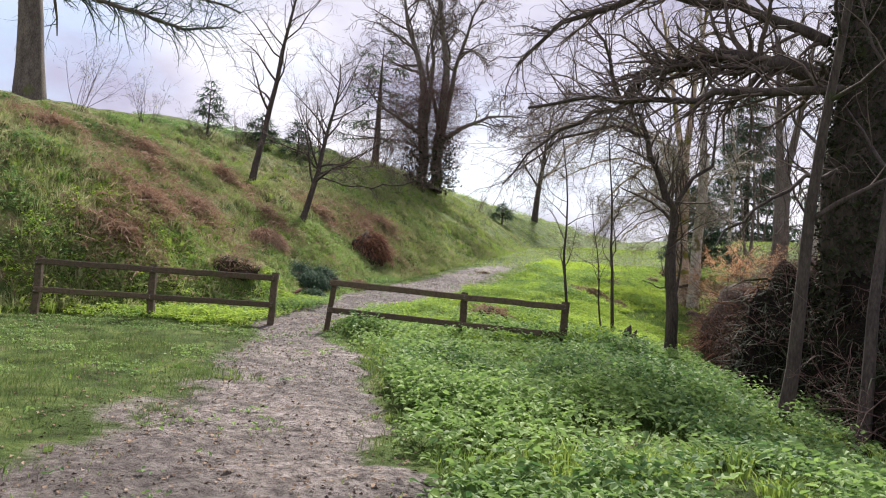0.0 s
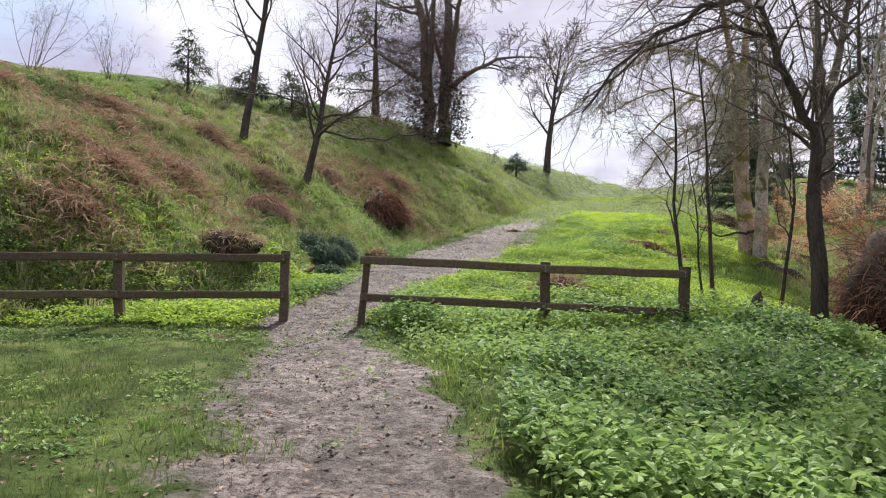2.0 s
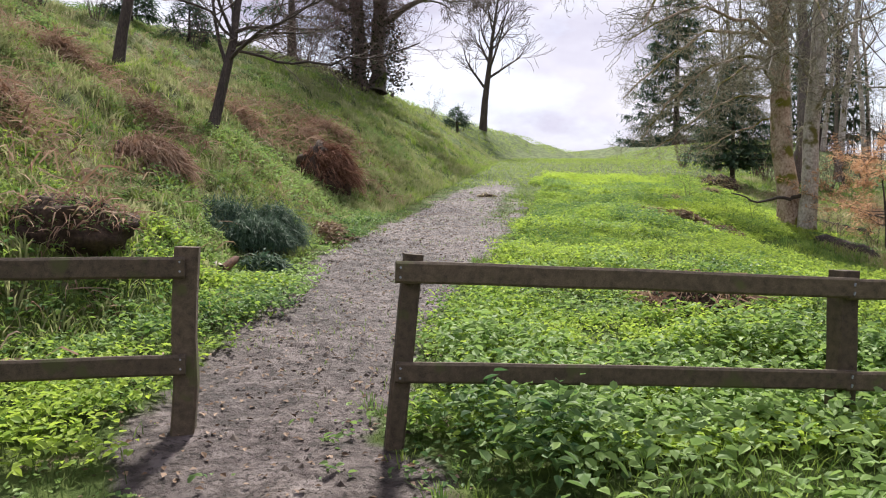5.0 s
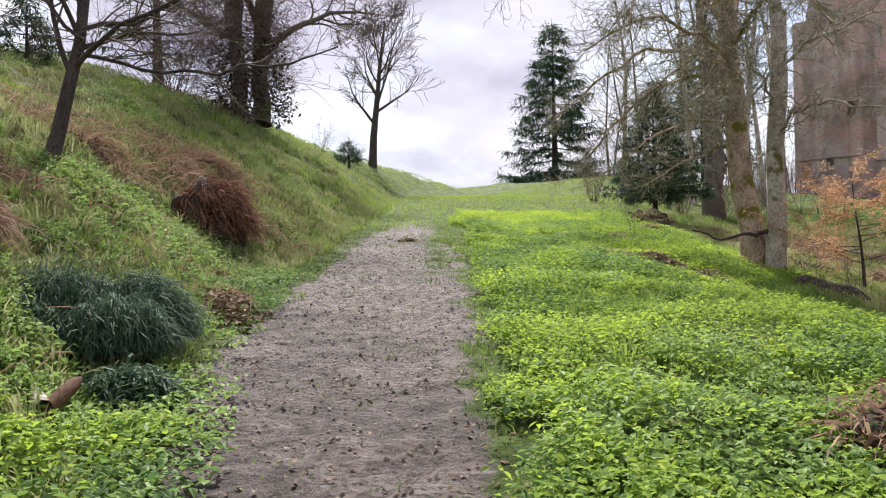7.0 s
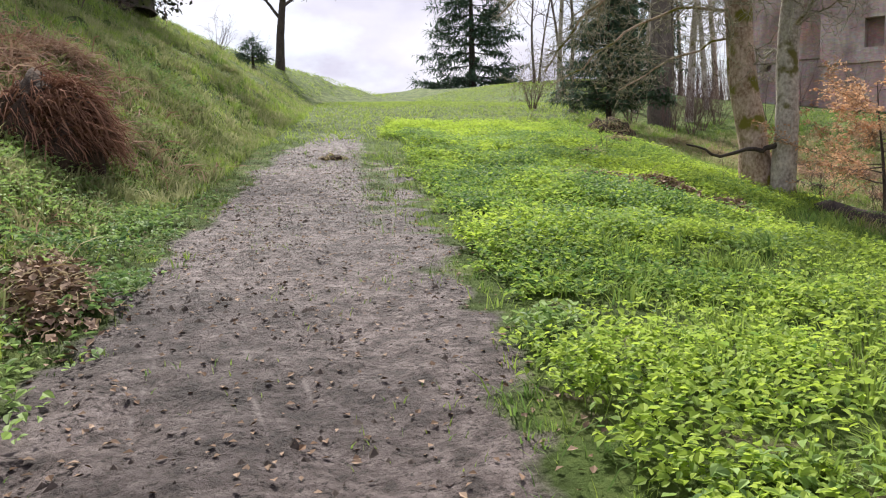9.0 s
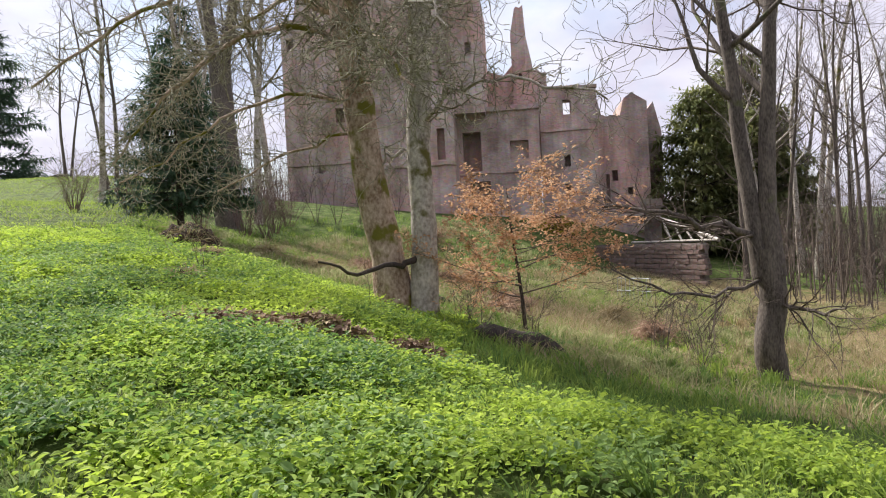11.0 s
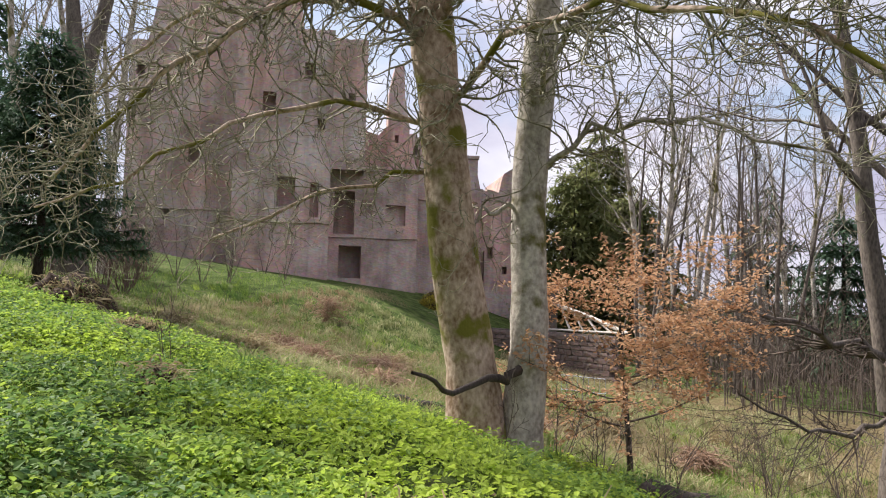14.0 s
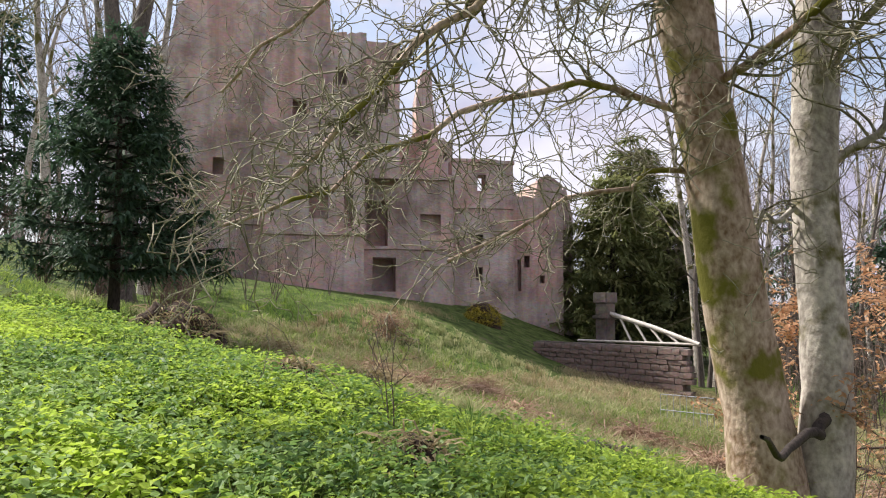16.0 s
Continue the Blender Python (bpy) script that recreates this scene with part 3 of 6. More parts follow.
def build_castle():
    c = thing("ruined_castle", (0, 0, 0), "roofless pinkish-grey stone castle ruin with broken wall heads", "castle")
    # the great tower, its shoulder, and the block that stands out from it
    wall_block("tower", c, -31.4, -25.4, 53.0, 60.0, 2.6, [(-31.4, 15.2), (-30.6, 15.5), (-30.2, 17.6), (-27.5, 18.2), (-25.4, 18.4)], [(-30.9, 13.6, 0.2, 0.7, 0.8), (-28.2, 9.4, 0.25, 0.8, 0.6), (-29.4, 6.6, 0.2, 0.6, 0.6)], label="tall blank tower wall of weathered pink stone", seed=2)
    wall_block("tower", c, -25.9, -21.5, 49.6, 58.0, 2.4, [(-25.9, 17.6), (-24.6, 18.3), (-23.2, 18.0), (-23.1, 15.5), (-22.4, 15.3), (-21.5, 15.5)], [(-23.5, 7.0, 0.42, 1.4, 0.9), (-22.2, 6.6, 0.2, 1.6, 0.7), (-24.4, 11.4, 0.3, 0.9, 0.7), (-22.0, 10.6, 0.18, 0.6, 0.6), (-22.6, 13.0, 0.25, 0.8, 0.7)], label="corner tower with small square windows", seed=3)
    wall_block("tower", c, -21.5, -19.9, 50.4, 57.0, 9.0, [(-21.5, 15.4), (-19.9, 15.4)], [(-20.6, 12.0, 0.16, 0.7, 0.6)], seed=4)
    band("string_course", c, -25.95, -21.45, 49.6, 6.25, 0.22, 0.14, 1)
    band("string_course", c, -31.4, -25.95, 53.0, 7.0, 0.22, 0.12, 2)
    # the roofless low range
    wall_block("range", c, -21.5, -17.1, 52.0, 56.0, 2.0, [(-21.5, 9.5), (-20.2, 9.35), (-19.0, 9.55), (-17.1, 9.45)], [(-20.75, 6.0, 0.5, 2.2, 1.2), (-20.4, 3.9, 0.55, 1.6, 1.4), (-18.2, 6.6, 0.5, 1.0, 0.4)], label="dark lower range with gaping doorway and windows", seed=5)
    band("wall_head", c, -21.6, -17.05, 52.0, 9.2, 0.28, 0.18, 3)
    band("string_course", c, -21.5, -17.1, 52.0, 5.85, 0.2, 0.12, 4)
    # gable and chimney behind
    wall_block("gable", c, -20.4, -18.4, 56.2, 57.4, 6.0, [(-20.4, 12.6), (-19.5, 12.1), (-18.9, 12.0), (-18.4, 12.6)], seed=6)
    wall_block("chimney", c, -18.4, -17.2, 56.0, 57.6, 6.0, [(-18.4, 14.4), (-18.1, 15.9), (-17.6, 16.0), (-17.5, 14.2), (-17.2, 12.6)], [(-17.9, 11.6, 0.1, 0.4, 0.5)], label="tall broken chimney stack", seed=7)
    wall_block("turret", c, -17.2, -16.4, 56.2, 57.6, 6.0, [(-17.2, 12.2), (-16.4, 12.0)], [(-16.8, 11.0, 0.1, 0.5, 0.5)], seed=8)
    # the wing with one window open to the sky, and its lower neighbour
    wall_block("wing", c, -17.0, -13.9, 52.9, 54.0, 1.8, [(-17.0, 10.5), (-15.4, 10.55), (-13.9, 10.5)], [(-15.5, 8.95, 0.22, 0.8, 1.1), (-15.6, 6.1, 0.17, 0.65, 0.8), (-15.62, 4.5, 0.17, 0.65, 0.8)], label="wing wall with a window open to the sky", seed=9)
    band("wall_head", c, -17.05, -13.85, 52.9, 10.3, 0.2, 0.1, 5)
    band("string_course", c, -17.0, -13.9, 52.9, 8.0, 0.18, 0.1, 6)
    wall_block("wing", c, -13.9, -11.1, 53.6, 58.0, 1.2, [(-13.9, 10.2), (-13.6, 8.9), (-12.6, 8.7), (-12.4, 9.7), (-11.9, 10.1), (-11.1, 9.4)], [(-13.0, 5.2, 0.15, 0.6, 0.7), (-12.2, 4.4, 0.13, 0.4, 0.5), (-13.4, 4.0, 0.1, 1.6, 0.4)], label="ragged end wall of the wing", seed=10)
    wall_block("wing", c, -11.1, -10.2, 54.6, 58.0, 1.2, [(-11.1, 9.0), (-10.6, 9.6), (-10.2, 7.8)], seed=11)


build_castle()


# ---- fences ----
def plank(length, high, thick, seed):
    """A rail along x from its middle, slightly worn and bowed."""
    rng = random.Random(seed)
    bm = bmesh.new()
    k = 6
    rings = []
    for i in range(k + 1):
        x = -length / 2 + length * i / k
        dz, dy = rng.uniform(-0.008, 0.008), rng.uniform(-0.006, 0.006)
        c = 0.012
        rings.append([bm.verts.new((x, y + dy, z + dz)) for y, z in ((-thick / 2, -high / 2 + c), (-thick / 2 + c, -high / 2), (thick / 2 - c, -high / 2), (thick / 2, -high / 2 + c), (thick / 2, high / 2 - c), (thick / 2 - c, high / 2), (-thick / 2 + c, high / 2), (-thick / 2, high / 2 - c))])
    for a, b in zip(rings, rings[1:]):
        for q in range(8):
            bm.faces.new((a[q], b[q], b[(q + 1) % 8], a[(q + 1) % 8]))
    bm.faces.new(rings[0][::-1])
    bm.faces.new(rings[-1])
    bmesh.ops.recalc_face_normals(bm, faces=bm.faces)
    return bm


def build_fence(posts, label, seed):
    """posts: (x, y, foot, top, lean, and a width where it is slimmer) along one run. Two rails on the near side."""
    f = thing("post_and_rail_fence", (posts[0][0], posts[0][1], posts[0][2]), label, "fence", "path fences")
    origin = Vector(f.location)
    for i, (x, y, z0, z1, lean, *slim) in enumerate(posts):
        high = z1 - z0 + 0.35
        bm = plank(high, slim[0] if slim else 0.115, slim[0] if slim else 0.115, seed + i)
        bmesh.ops.rotate(bm, verts=bm.verts, cent=(0, 0, 0), matrix=Euler((0, radians(-90), 0)).to_matrix())
        bmesh.ops.rotate(bm, verts=bm.verts, cent=(0, 0, 0), matrix=Euler((0, radians(lean), radians(6))).to_matrix())
        bmesh.ops.translate(bm, verts=bm.verts, vec=Vector((x, y, z1 - high / 2)) - origin)
        part("post", bm, TIMBER, f)
    for i, (a, b) in enumerate(zip(posts, posts[1:])):
        for drop in (0.085, 0.56):
            p, q = Vector((a[0], a[1], a[3] - drop)), Vector((b[0], b[1], b[3] - drop))
            d = q - p
            ext = 0.025
            bm = plank(d.length + 2 * ext - 0.004, 0.105 if drop < 0.3 else 0.10, 0.042, seed + 10 + i)
            m = Matrix.Translation((p + q) / 2 - origin + Vector((0, -0.083, -0.008 * (i % 2)))) @ d.to_track_quat("X", "Z").to_matrix().to_4x4()
            bmesh.ops.transform(bm, matrix=m, verts=bm.verts)
            rail = part("rail", bm, TIMBER, f)
            for end in (-1, 1):
                for dz in (-0.022, 0.024):
                    nail = bmesh.new()
                    bmesh.ops.create_cone(nail, cap_ends=True, segments=8, radius1=0.006, radius2=0.005, depth=0.006)
                    bmesh.ops.transform(nail, matrix=m @ Matrix.Translation((end * d.length / 2, -0.023, dz)) @ Euler((radians(90), 0, 0)).to_matrix().to_4x4(), verts=nail.verts)
                    part("nail", nail, GALV, rail)


build_fence([(-6.5, 13.35, 0.75, 1.60, 1), (-4.71, 13.80, 0.64, 1.60, -1), (-2.66, 14.10, 0.60, 1.61, 1.5)], "weathered brown two-rail timber fence at the foot of the bank", 3)
build_fence([(-1.60, 13.88, 0.60, 1.59, 5.0, 0.09), (0.72, 14.0, 0.62, 1.50, 1), (2.46, 13.92, 0.62, 1.46, 2)], "weathered brown two-rail timber fence beside the muddy gap", 23)


# ---- trees ----
def unit(v):
    return v / (np.linalg.norm(v) + 1e-9)


def shoot(rng, p, d, length, r, level, out, spec):
    """A branch with its side branches, as polylines sorted by level."""
    steps = spec["steps"][level]
    pts, rad = [np.array(p, float)], [r]
    dirn = unit(np.array(d, float))
    for s in range(steps):
        dirn = unit(dirn + rng.normal(0, spec["wiggle"][level], 3) + np.array([0, 0, spec["lift"][level]]))
        pts.append(pts[-1] + dirn * length / steps)
        rad.append(max(r * (1 - 0.85 * (s + 1) / steps), spec.get("tip", 0.0025)))
    out[level].append((pts, rad))
    if level + 1 < len(spec["steps"]):
        n = max(1, int(round(spec["kids"][level] * rng.uniform(0.75, 1.25))))
        for i in range(n):
            f = spec["from"][level] + (1 - spec["from"][level]) * (i + rng.uniform(0.1, 0.9)) / n
            k = min(int(f * steps), steps - 1)
            w = f * steps - k
            q = pts[k] * (1 - w) + pts[k + 1] * w
            base = unit(pts[k + 1] - pts[k])
            side = unit(np.cross(base, rng.normal(0, 1, 3)))
            ang = radians(rng.uniform(*spec["angle"][level]))
            nd = base * math.cos(ang) + side * math.sin(ang)
            shoot(rng, q, nd, length * spec["ratio"][level] * rng.uniform(0.7, 1.2) * (1.25 - 0.6 * f), max(rad[k] * spec["thin"][level], 0.003), level + 1, out, spec)


BROAD = dict(steps=[9, 7, 5, 4], wiggle=[0.05, 0.14, 0.2, 0.28], lift=[0.05, 0.07, 0.03, 0.0], kids=[11, 7, 6], ratio=[0.5, 0.5, 0.5], thin=[0.5, 0.5, 0.5], angle=[(35, 65), (30, 60), (30, 65)])
BROAD["from"] = [0.3, 0.2, 0.15]


def bare_tree(name, at, label, stems, spec, bark, twig, seed, category="tree", group="", sides=10, limbs=()):
    """A leafless tree: stems are (offset, direction, length, radius); limbs are given boughs (points, radius) with their own twigs."""
    rng = np.random.default_rng(seed)
    t = thing(name, at, label, category, group)
    out = [[] for _ in spec["steps"]]
    for off, d, length, r, *plain in stems:
        if plain:
            z = np.linspace(0, 1, 22)
            sway = r * 0.28
            ph = rng.uniform(0, 6.28, 4)
            pts = [np.array(off, float) + np.array(d, float) * length * k - np.array([0, 0, 0.25 * (1 - k)]) + min(1, 4 * k) * (1 - k * k) * sway * np.array([math.sin(5 * k + ph[0]) + 0.5 * math.sin(13 * k + ph[1]), math.sin(4.3 * k + ph[2]) + 0.5 * math.sin(11 * k + ph[3]), 0]) for k in z]
            out[0].append((pts, list(r * (1.0 + 0.4 * np.exp(-z * 14) + 0.06 - 0.16 * z) * rng.uniform(0.95, 1.06, 22))))
        else:
            shoot(rng, np.array(off, float) - np.array([0, 0, 0.25]), d, length, r, 0, out, spec)
            out[0][-1][1][0] *= 1.15
    for pts, rad in out[0]:
        put_part("trunk", tubes("trunk", [(pts, rad)], sides, bark), t)
    for pts, r, *kids in limbs:
        pts = np.array(pts, float)
        k = np.linspace(0, len(pts) - 1, 3 * len(pts) - 2)
        pts = np.stack([np.interp(k, np.arange(len(pts)), pts[:, c]) for c in range(3)], 1)
        pts[1:] += rng.normal(0, 0.035, (len(pts) - 1, 3))
        skin = kids[1] if len(kids) > 1 else bark
        kids = [max(1, round(kids[0] / 2))] if kids and kids[0] else kids or [3]
        rad = list(np.linspace(r, max(0.012, r * 0.3), len(pts)))
        put_part("limb", tubes("limb", [(pts, rad)], 8, skin), t)
        for i in range(len(pts) - 1):
            d = unit(pts[i + 1] - pts[i])
            for _ in range(kids[0] if kids else spec.get("limb_kids", 5)):
                w = rng.uniform()
                side = unit(np.cross(d, rng.normal(0, 1, 3)))
                shoot(rng, pts[i] * (1 - w) + pts[i + 1] * w, d * 0.75 + side * 0.7 + np.array([0, 0, spec.get("limb_lift", 0.0)]), rng.uniform(0.5, 1.5) * spec.get("limb_len", 1.0), rad[i] * 0.45, 2 if len(spec["steps"]) > 2 else 1, out, spec)
    for line in out[1]:
        put_part("limb", tubes("limb", [line], 6, bark), t)
    fine = [x for lv in out[2:] for x in lv]
    if fine:
        put_part("crown", tubes("crown", fine, 3, twig), t, "crown of fine bare twigs", "stuff")
    return t


def conifer(name, at, label, high, wide, r, seed, mat, low=0.12, whorls=16, per=7, droop=0.25, spray=0.3, n_spray=26, gaps=0.0, power=0.8, category="tree", group=""):
    """A needle tree: tapered trunk, boughs in whorls, and sprays of needles along each bough."""
    rng = np.random.default_rng(seed)
    t = thing(name, at, label, category, group)
    zs = np.linspace(-0.2, high, 9)
    put_part("trunk", tubes("trunk", [([np.array([0.02 * high * math.sin(z), 0, z]) * [0.1, 1, 1] for z in zs], [max(r * (1 - z / high), 0.008) for z in zs])], 9, BARK_DARK), t)
    boughs, sprays = [], []
    for w in range(whorls):
        f = low + (1 - low) * (w + rng.uniform(0, 0.6)) / whorls
        for b in range(per):
            if rng.uniform() < gaps:
                continue
            a = 2 * np.pi * (b + rng.uniform(-0.35, 0.35)) / per + w * 0.7
            L = max(wide * (1 - f) ** power * rng.uniform(0.65, 1.15), 0.05 * wide)
            pts = []
            for s in range(5):
                u = s / 4
                pts.append(np.array([math.cos(a) * L * u, math.sin(a) * L * u, f * high + L * (-droop * u + 0.55 * droop * u * u * u) + L * 0.1 * u]))
            boughs.append((pts, np.linspace(max(r * 0.22 * (1 - f) + 0.006, 0.006), 0.004, 5)))
            pts = np.array(pts)
            n = max(4, int(n_spray * L / wide))
            u = np.sqrt(rng.uniform(0.02, 1, n)) * 4
            k = np.minimum(u.astype(int), 3)
            q = pts[k] + (pts[k + 1] - pts[k]) * (u - k)[:, None]
            out = np.array([math.cos(a), math.sin(a), 0.0])
            across = np.array([-math.sin(a), math.cos(a), 0.0])
            sgn = rng.choice([-1, 1], n)
            d = out[None] * rng.uniform(0.3, 1, n)[:, None] + across[None] * (sgn * rng.uniform(0.1, 1.0, n))[:, None] + np.stack([np.zeros(n), np.zeros(n), rng.normal(-0.25, 0.3, n)], 1)
            d /= np.linalg.norm(d, axis=1)[:, None]
            sprays.append((q, d, spray * rng.uniform(0.5, 1.3, n)))
    put_part("bough_mass", tubes("bough_mass", boughs, 4, BARK_DARK), t, kind="stuff")
    q, d, s = (np.concatenate([x[i] for x in sprays]) for i in range(3))
    n = len(q)
    side = np.cross(d, np.stack([rng.normal(0, 0.5, n), rng.normal(0, 0.5, n), np.ones(n)], 1))
    side /= np.linalg.norm(side, axis=1)[:, None] + 1e-9
    vs, fs = [], []
    base = 0
    for k in range(5):
        f0 = k / 5
        ang = (0.9 - 0.12 * k) * (1 if k % 2 else -1)
        o = q + d * (s * f0)[:, None]
        dd = d * math.cos(ang) + side * math.sin(ang) + np.stack([np.zeros(n), np.zeros(n), rng.normal(-0.1, 0.2, n)], 1)
        ln = (s * (0.62 - 0.08 * k))[:, None]
        wv = np.cross(dd, np.stack([np.zeros(n), np.zeros(n), np.ones(n)], 1)) * 0.16 * ln
        vs.append(np.stack([o - wv, o + wv, o + dd * ln], 1).reshape(-1, 3))
        fs.append(base + np.arange(n)[:, None] * 3 + np.array([[0, 1, 2]]))
        base += 3 * n
    tint = np.repeat(np.tile(np.clip(rng.normal(0.3, 0.25, n), 0, 1), 5), 3)
    put_part("crown", fast_mesh("crown", np.concatenate(vs), tris=np.concatenate(fs), mats=(mat,), tint=tint), t, "sprays of short needles")
    return t


def spec_of(**kw):
    s = dict(BROAD)
    s.update(kw)
    return s


# trees on and above the bank
bare_tree("alder", spot(-4.85, 25.35), "young bare alder with a leaning dark trunk on the bank", [((0, 0, 0), (0.28, 0.05, 1.0), 6.0, 0.11)], spec_of(kids=[19, 10, 6], lift=[0.06, 0.07, 0.04, 0.02], wiggle=[0.07, 0.12, 0.18, 0.25], ratio=[0.42, 0.5, 0.5]) | {"from": [0.22, 0.2, 0.15]}, BARK_DARK, TWIG, 11, limbs=[([(0.5, 0.07, 1.85), (1.2, 0, 2.0), (2.1, -0.1, 2.45), (2.9, -0.2, 3.0)], 0.038, 3), ([(0.42, 0.06, 1.5), (1.3, 0, 1.3), (2.3, -0.2, 1.2), (3.3, -0.3, 1.4), (4.0, -0.4, 1.6)], 0.03, 3), ([(0.5, 0.07, 1.7), (-0.2, 0, 2.3), (-1.0, -0.1, 2.5), (-1.9, -0.1, 2.45)], 0.03, 3)])
bare_tree("birch", spot(-6.85, 26.3), "slim bare birch leaning over the bank", [((0, 0, 0), (0.12, 0, 1.0), 9.0, 0.12)], spec_of(kids=[14, 6, 4], ratio=[0.28, 0.5, 0.5], lift=[0.03, 0.08, 0.0, -0.02]), BARK_DARK, TWIG, 12)
bare_tree("ash", spot(5.5, 61.0), "lone bare ash with an upswept rounded crown on the skyline", [((0, 0, 0), (0, 0, 1.0), 9.4, 0.27)], spec_of(kids=[19, 9, 6], angle=[(35, 62), (25, 50), (25, 55)], lift=[0.03, 0.09, 0.06, 0.03], ratio=[0.46, 0.5, 0.5], wiggle=[0.03, 0.1, 0.15, 0.2], tip=0.014), BARK_DARK, TWIG, 13)
bare_tree("sycamore", spot(-2.6, 43.4), "big old bare sycamore with two ivy-wrapped stems on the bank", [((0.35, 0, 0), (-0.05, 0, 1), 3.6, 0.30, True), ((1.0, 0.2, 0), (0.06, 0, 1), 3.2, 0.33, True), ((0.15, 0, 3.4), (-0.14, 0, 1), 11, 0.26), ((0.2, 0.1, 3.4), (0.16, 0.1, 1), 9, 0.17), ((1.2, 0.2, 3.0), (0.10, 0, 1), 12, 0.28), ((1.2, 0.1, 3.0), (0.50, -0.1, 1), 9, 0.19), ((1.1, 0.3, 3.0), (-0.10, 0.2, 1), 9, 0.16), ((1.3, 0.1, 2.9), (0.9, 0.0, 0.6), 5.5, 0.15), ((0.1, 0, 3.2), (-0.8, 0.0, 0.6), 5, 0.14)], spec_of(kids=[12, 9, 6], ratio=[0.36, 0.5, 0.5], tip=0.011, wiggle=[0.14, 0.22, 0.25, 0.28], lift=[0.06, 0.05, 0.02, 0.0]), BARK, TWIG, 14)
t = bpy.data.objects["sycamore"]
g = np.random.default_rng(141)
a, z = g.uniform(0, 6.28, 2000), 3.0 * g.uniform(0, 1, 2000) ** 1.4
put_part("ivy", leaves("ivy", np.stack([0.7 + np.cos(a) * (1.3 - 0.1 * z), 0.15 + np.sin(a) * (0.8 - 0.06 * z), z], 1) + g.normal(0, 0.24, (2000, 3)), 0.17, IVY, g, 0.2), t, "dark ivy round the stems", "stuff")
out = [[], [], []]
spec = dict(steps=[5, 4, 3], wiggle=[0.2, 0.25, 0.3], lift=[0.0, -0.02, -0.03], kids=[5, 3], ratio=[0.5, 0.5], thin=[0.6, 0.7], angle=[(30, 70), (30, 70)], tip=0.006)
spec["from"] = [0.2, 0.15]
for _ in range(330):
    z, a = g.uniform(0.4, 5.6), g.uniform(0, 6.28)
    shoot(g, (g.choice([0.2, 1.1]), 0.1, z), (math.cos(a), math.sin(a), g.normal(0.2, 0.4)), g.uniform(1.2, 3.4) * (1.25 if math.cos(a) < 0 else 0.72), 0.016, 0, out, spec)
put_part("twig_mass", tubes("twig_mass", out[0] + out[1] + out[2], 3, TWIG_RED), t, "dense brown twiggy shoots round the stems", "stuff")
bare_tree("scots_pine", spot(-14.6, 26.0), "old pine trunk with drooping needled boughs on the bank top", [((0, 0, 0), (0.02, 0, 1), 13, 0.5)], spec_of(kids=[9, 7, 6], angle=[(70, 105), (30, 60), (30, 60)], lift=[0.03, -0.02, -0.04, -0.02], ratio=[0.5, 0.5, 0.5], limb_kids=6, limb_len=1.4), BARK, NEEDLES, 15, limbs=[([(0.4, 0, 3.7), (2.0, -0.2, 3.5), (3.8, -0.4, 3.0), (5.4, -0.5, 2.5), (6.6, -0.6, 2.6)], 0.10, 12), ([(0.3, 0, 4.7), (2.5, 0, 4.6), (5.0, 0, 4.1), (7.0, 0, 3.4)], 0.10, 12)])


def bush(name, at, label, high, n, seed, twig, lean=0.5, leaf=None, size=0.05, leaf_n=0, category="bush", group="", r=0.012):
    """Many thin stems from one stool, with side twigs and perhaps leaves."""
    rng = np.random.default_rng(seed)
    t = thing(name, at, label, category, group)
    out = [[], [], []]
    spec = dict(steps=[5, 4, 3], wiggle=[0.12, 0.2, 0.25], lift=[0.08, 0.05, 0.0], kids=[6, 3], ratio=[0.4, 0.45], thin=[0.55, 0.6], angle=[(25, 55), (30, 60)])
    spec["from"] = [0.25, 0.2]
    for _ in range(n):
        a = rng.uniform(0, 2 * np.pi)
        o = np.array([math.cos(a), math.sin(a), 0]) * rng.uniform(0, 0.25) * high * lean
        shoot(rng, o - np.array([0, 0, 0.08]), np.array([math.cos(a) * lean, math.sin(a) * lean, 1]) + rng.normal(0, 0.15, 3), high * rng.uniform(0.6, 1.1), r, 0, out, spec)
    for line in out[0]:
        put_part("stem", tubes("stem", [line], 4, twig), t)
    put_part("twig_mass", tubes("twig_mass", out[1] + out[2], 3, twig), t, kind="stuff")
    if leaf_n:
        ends = np.array([p for lv in out[1:] for pts, _ in lv for p in pts[1:]])
        pick = ends[rng.integers(0, len(ends), leaf_n)] + rng.normal(0, 0.03 * high, (leaf_n, 3))
        put_part("foliage", leaves("foliage", pick, size, leaf, rng, 0.3), t)
    return t


bush("hawthorn_scrub", spot(-4.6, 42.8), "dense dark thorn scrub beside the sycamore", 3.6, 40, 32, TWIG_RED, 0.7, r=0.014)
for i, (x, y, h) in enumerate(((-11.0, 27.0, 1.9), (-12.4, 25.0, 2.4), (-9.5, 29.0, 1.5), (-8.8, 31.0, 1.6), (-7.0, 33.5, 1.4), (-3.0, 38.0, 1.3), (1.0, 47.0, 1.4), (3.0, 52.0, 1.5))):
    bush("shrub", spot(x, y), "thin leafless shrub on the bank top", h, 9, 40 + i, TWIG, 0.45, GRASS_DRY if i < 2 else None, 0.05, 160 if i < 2 else 0, group="bank shrubs")

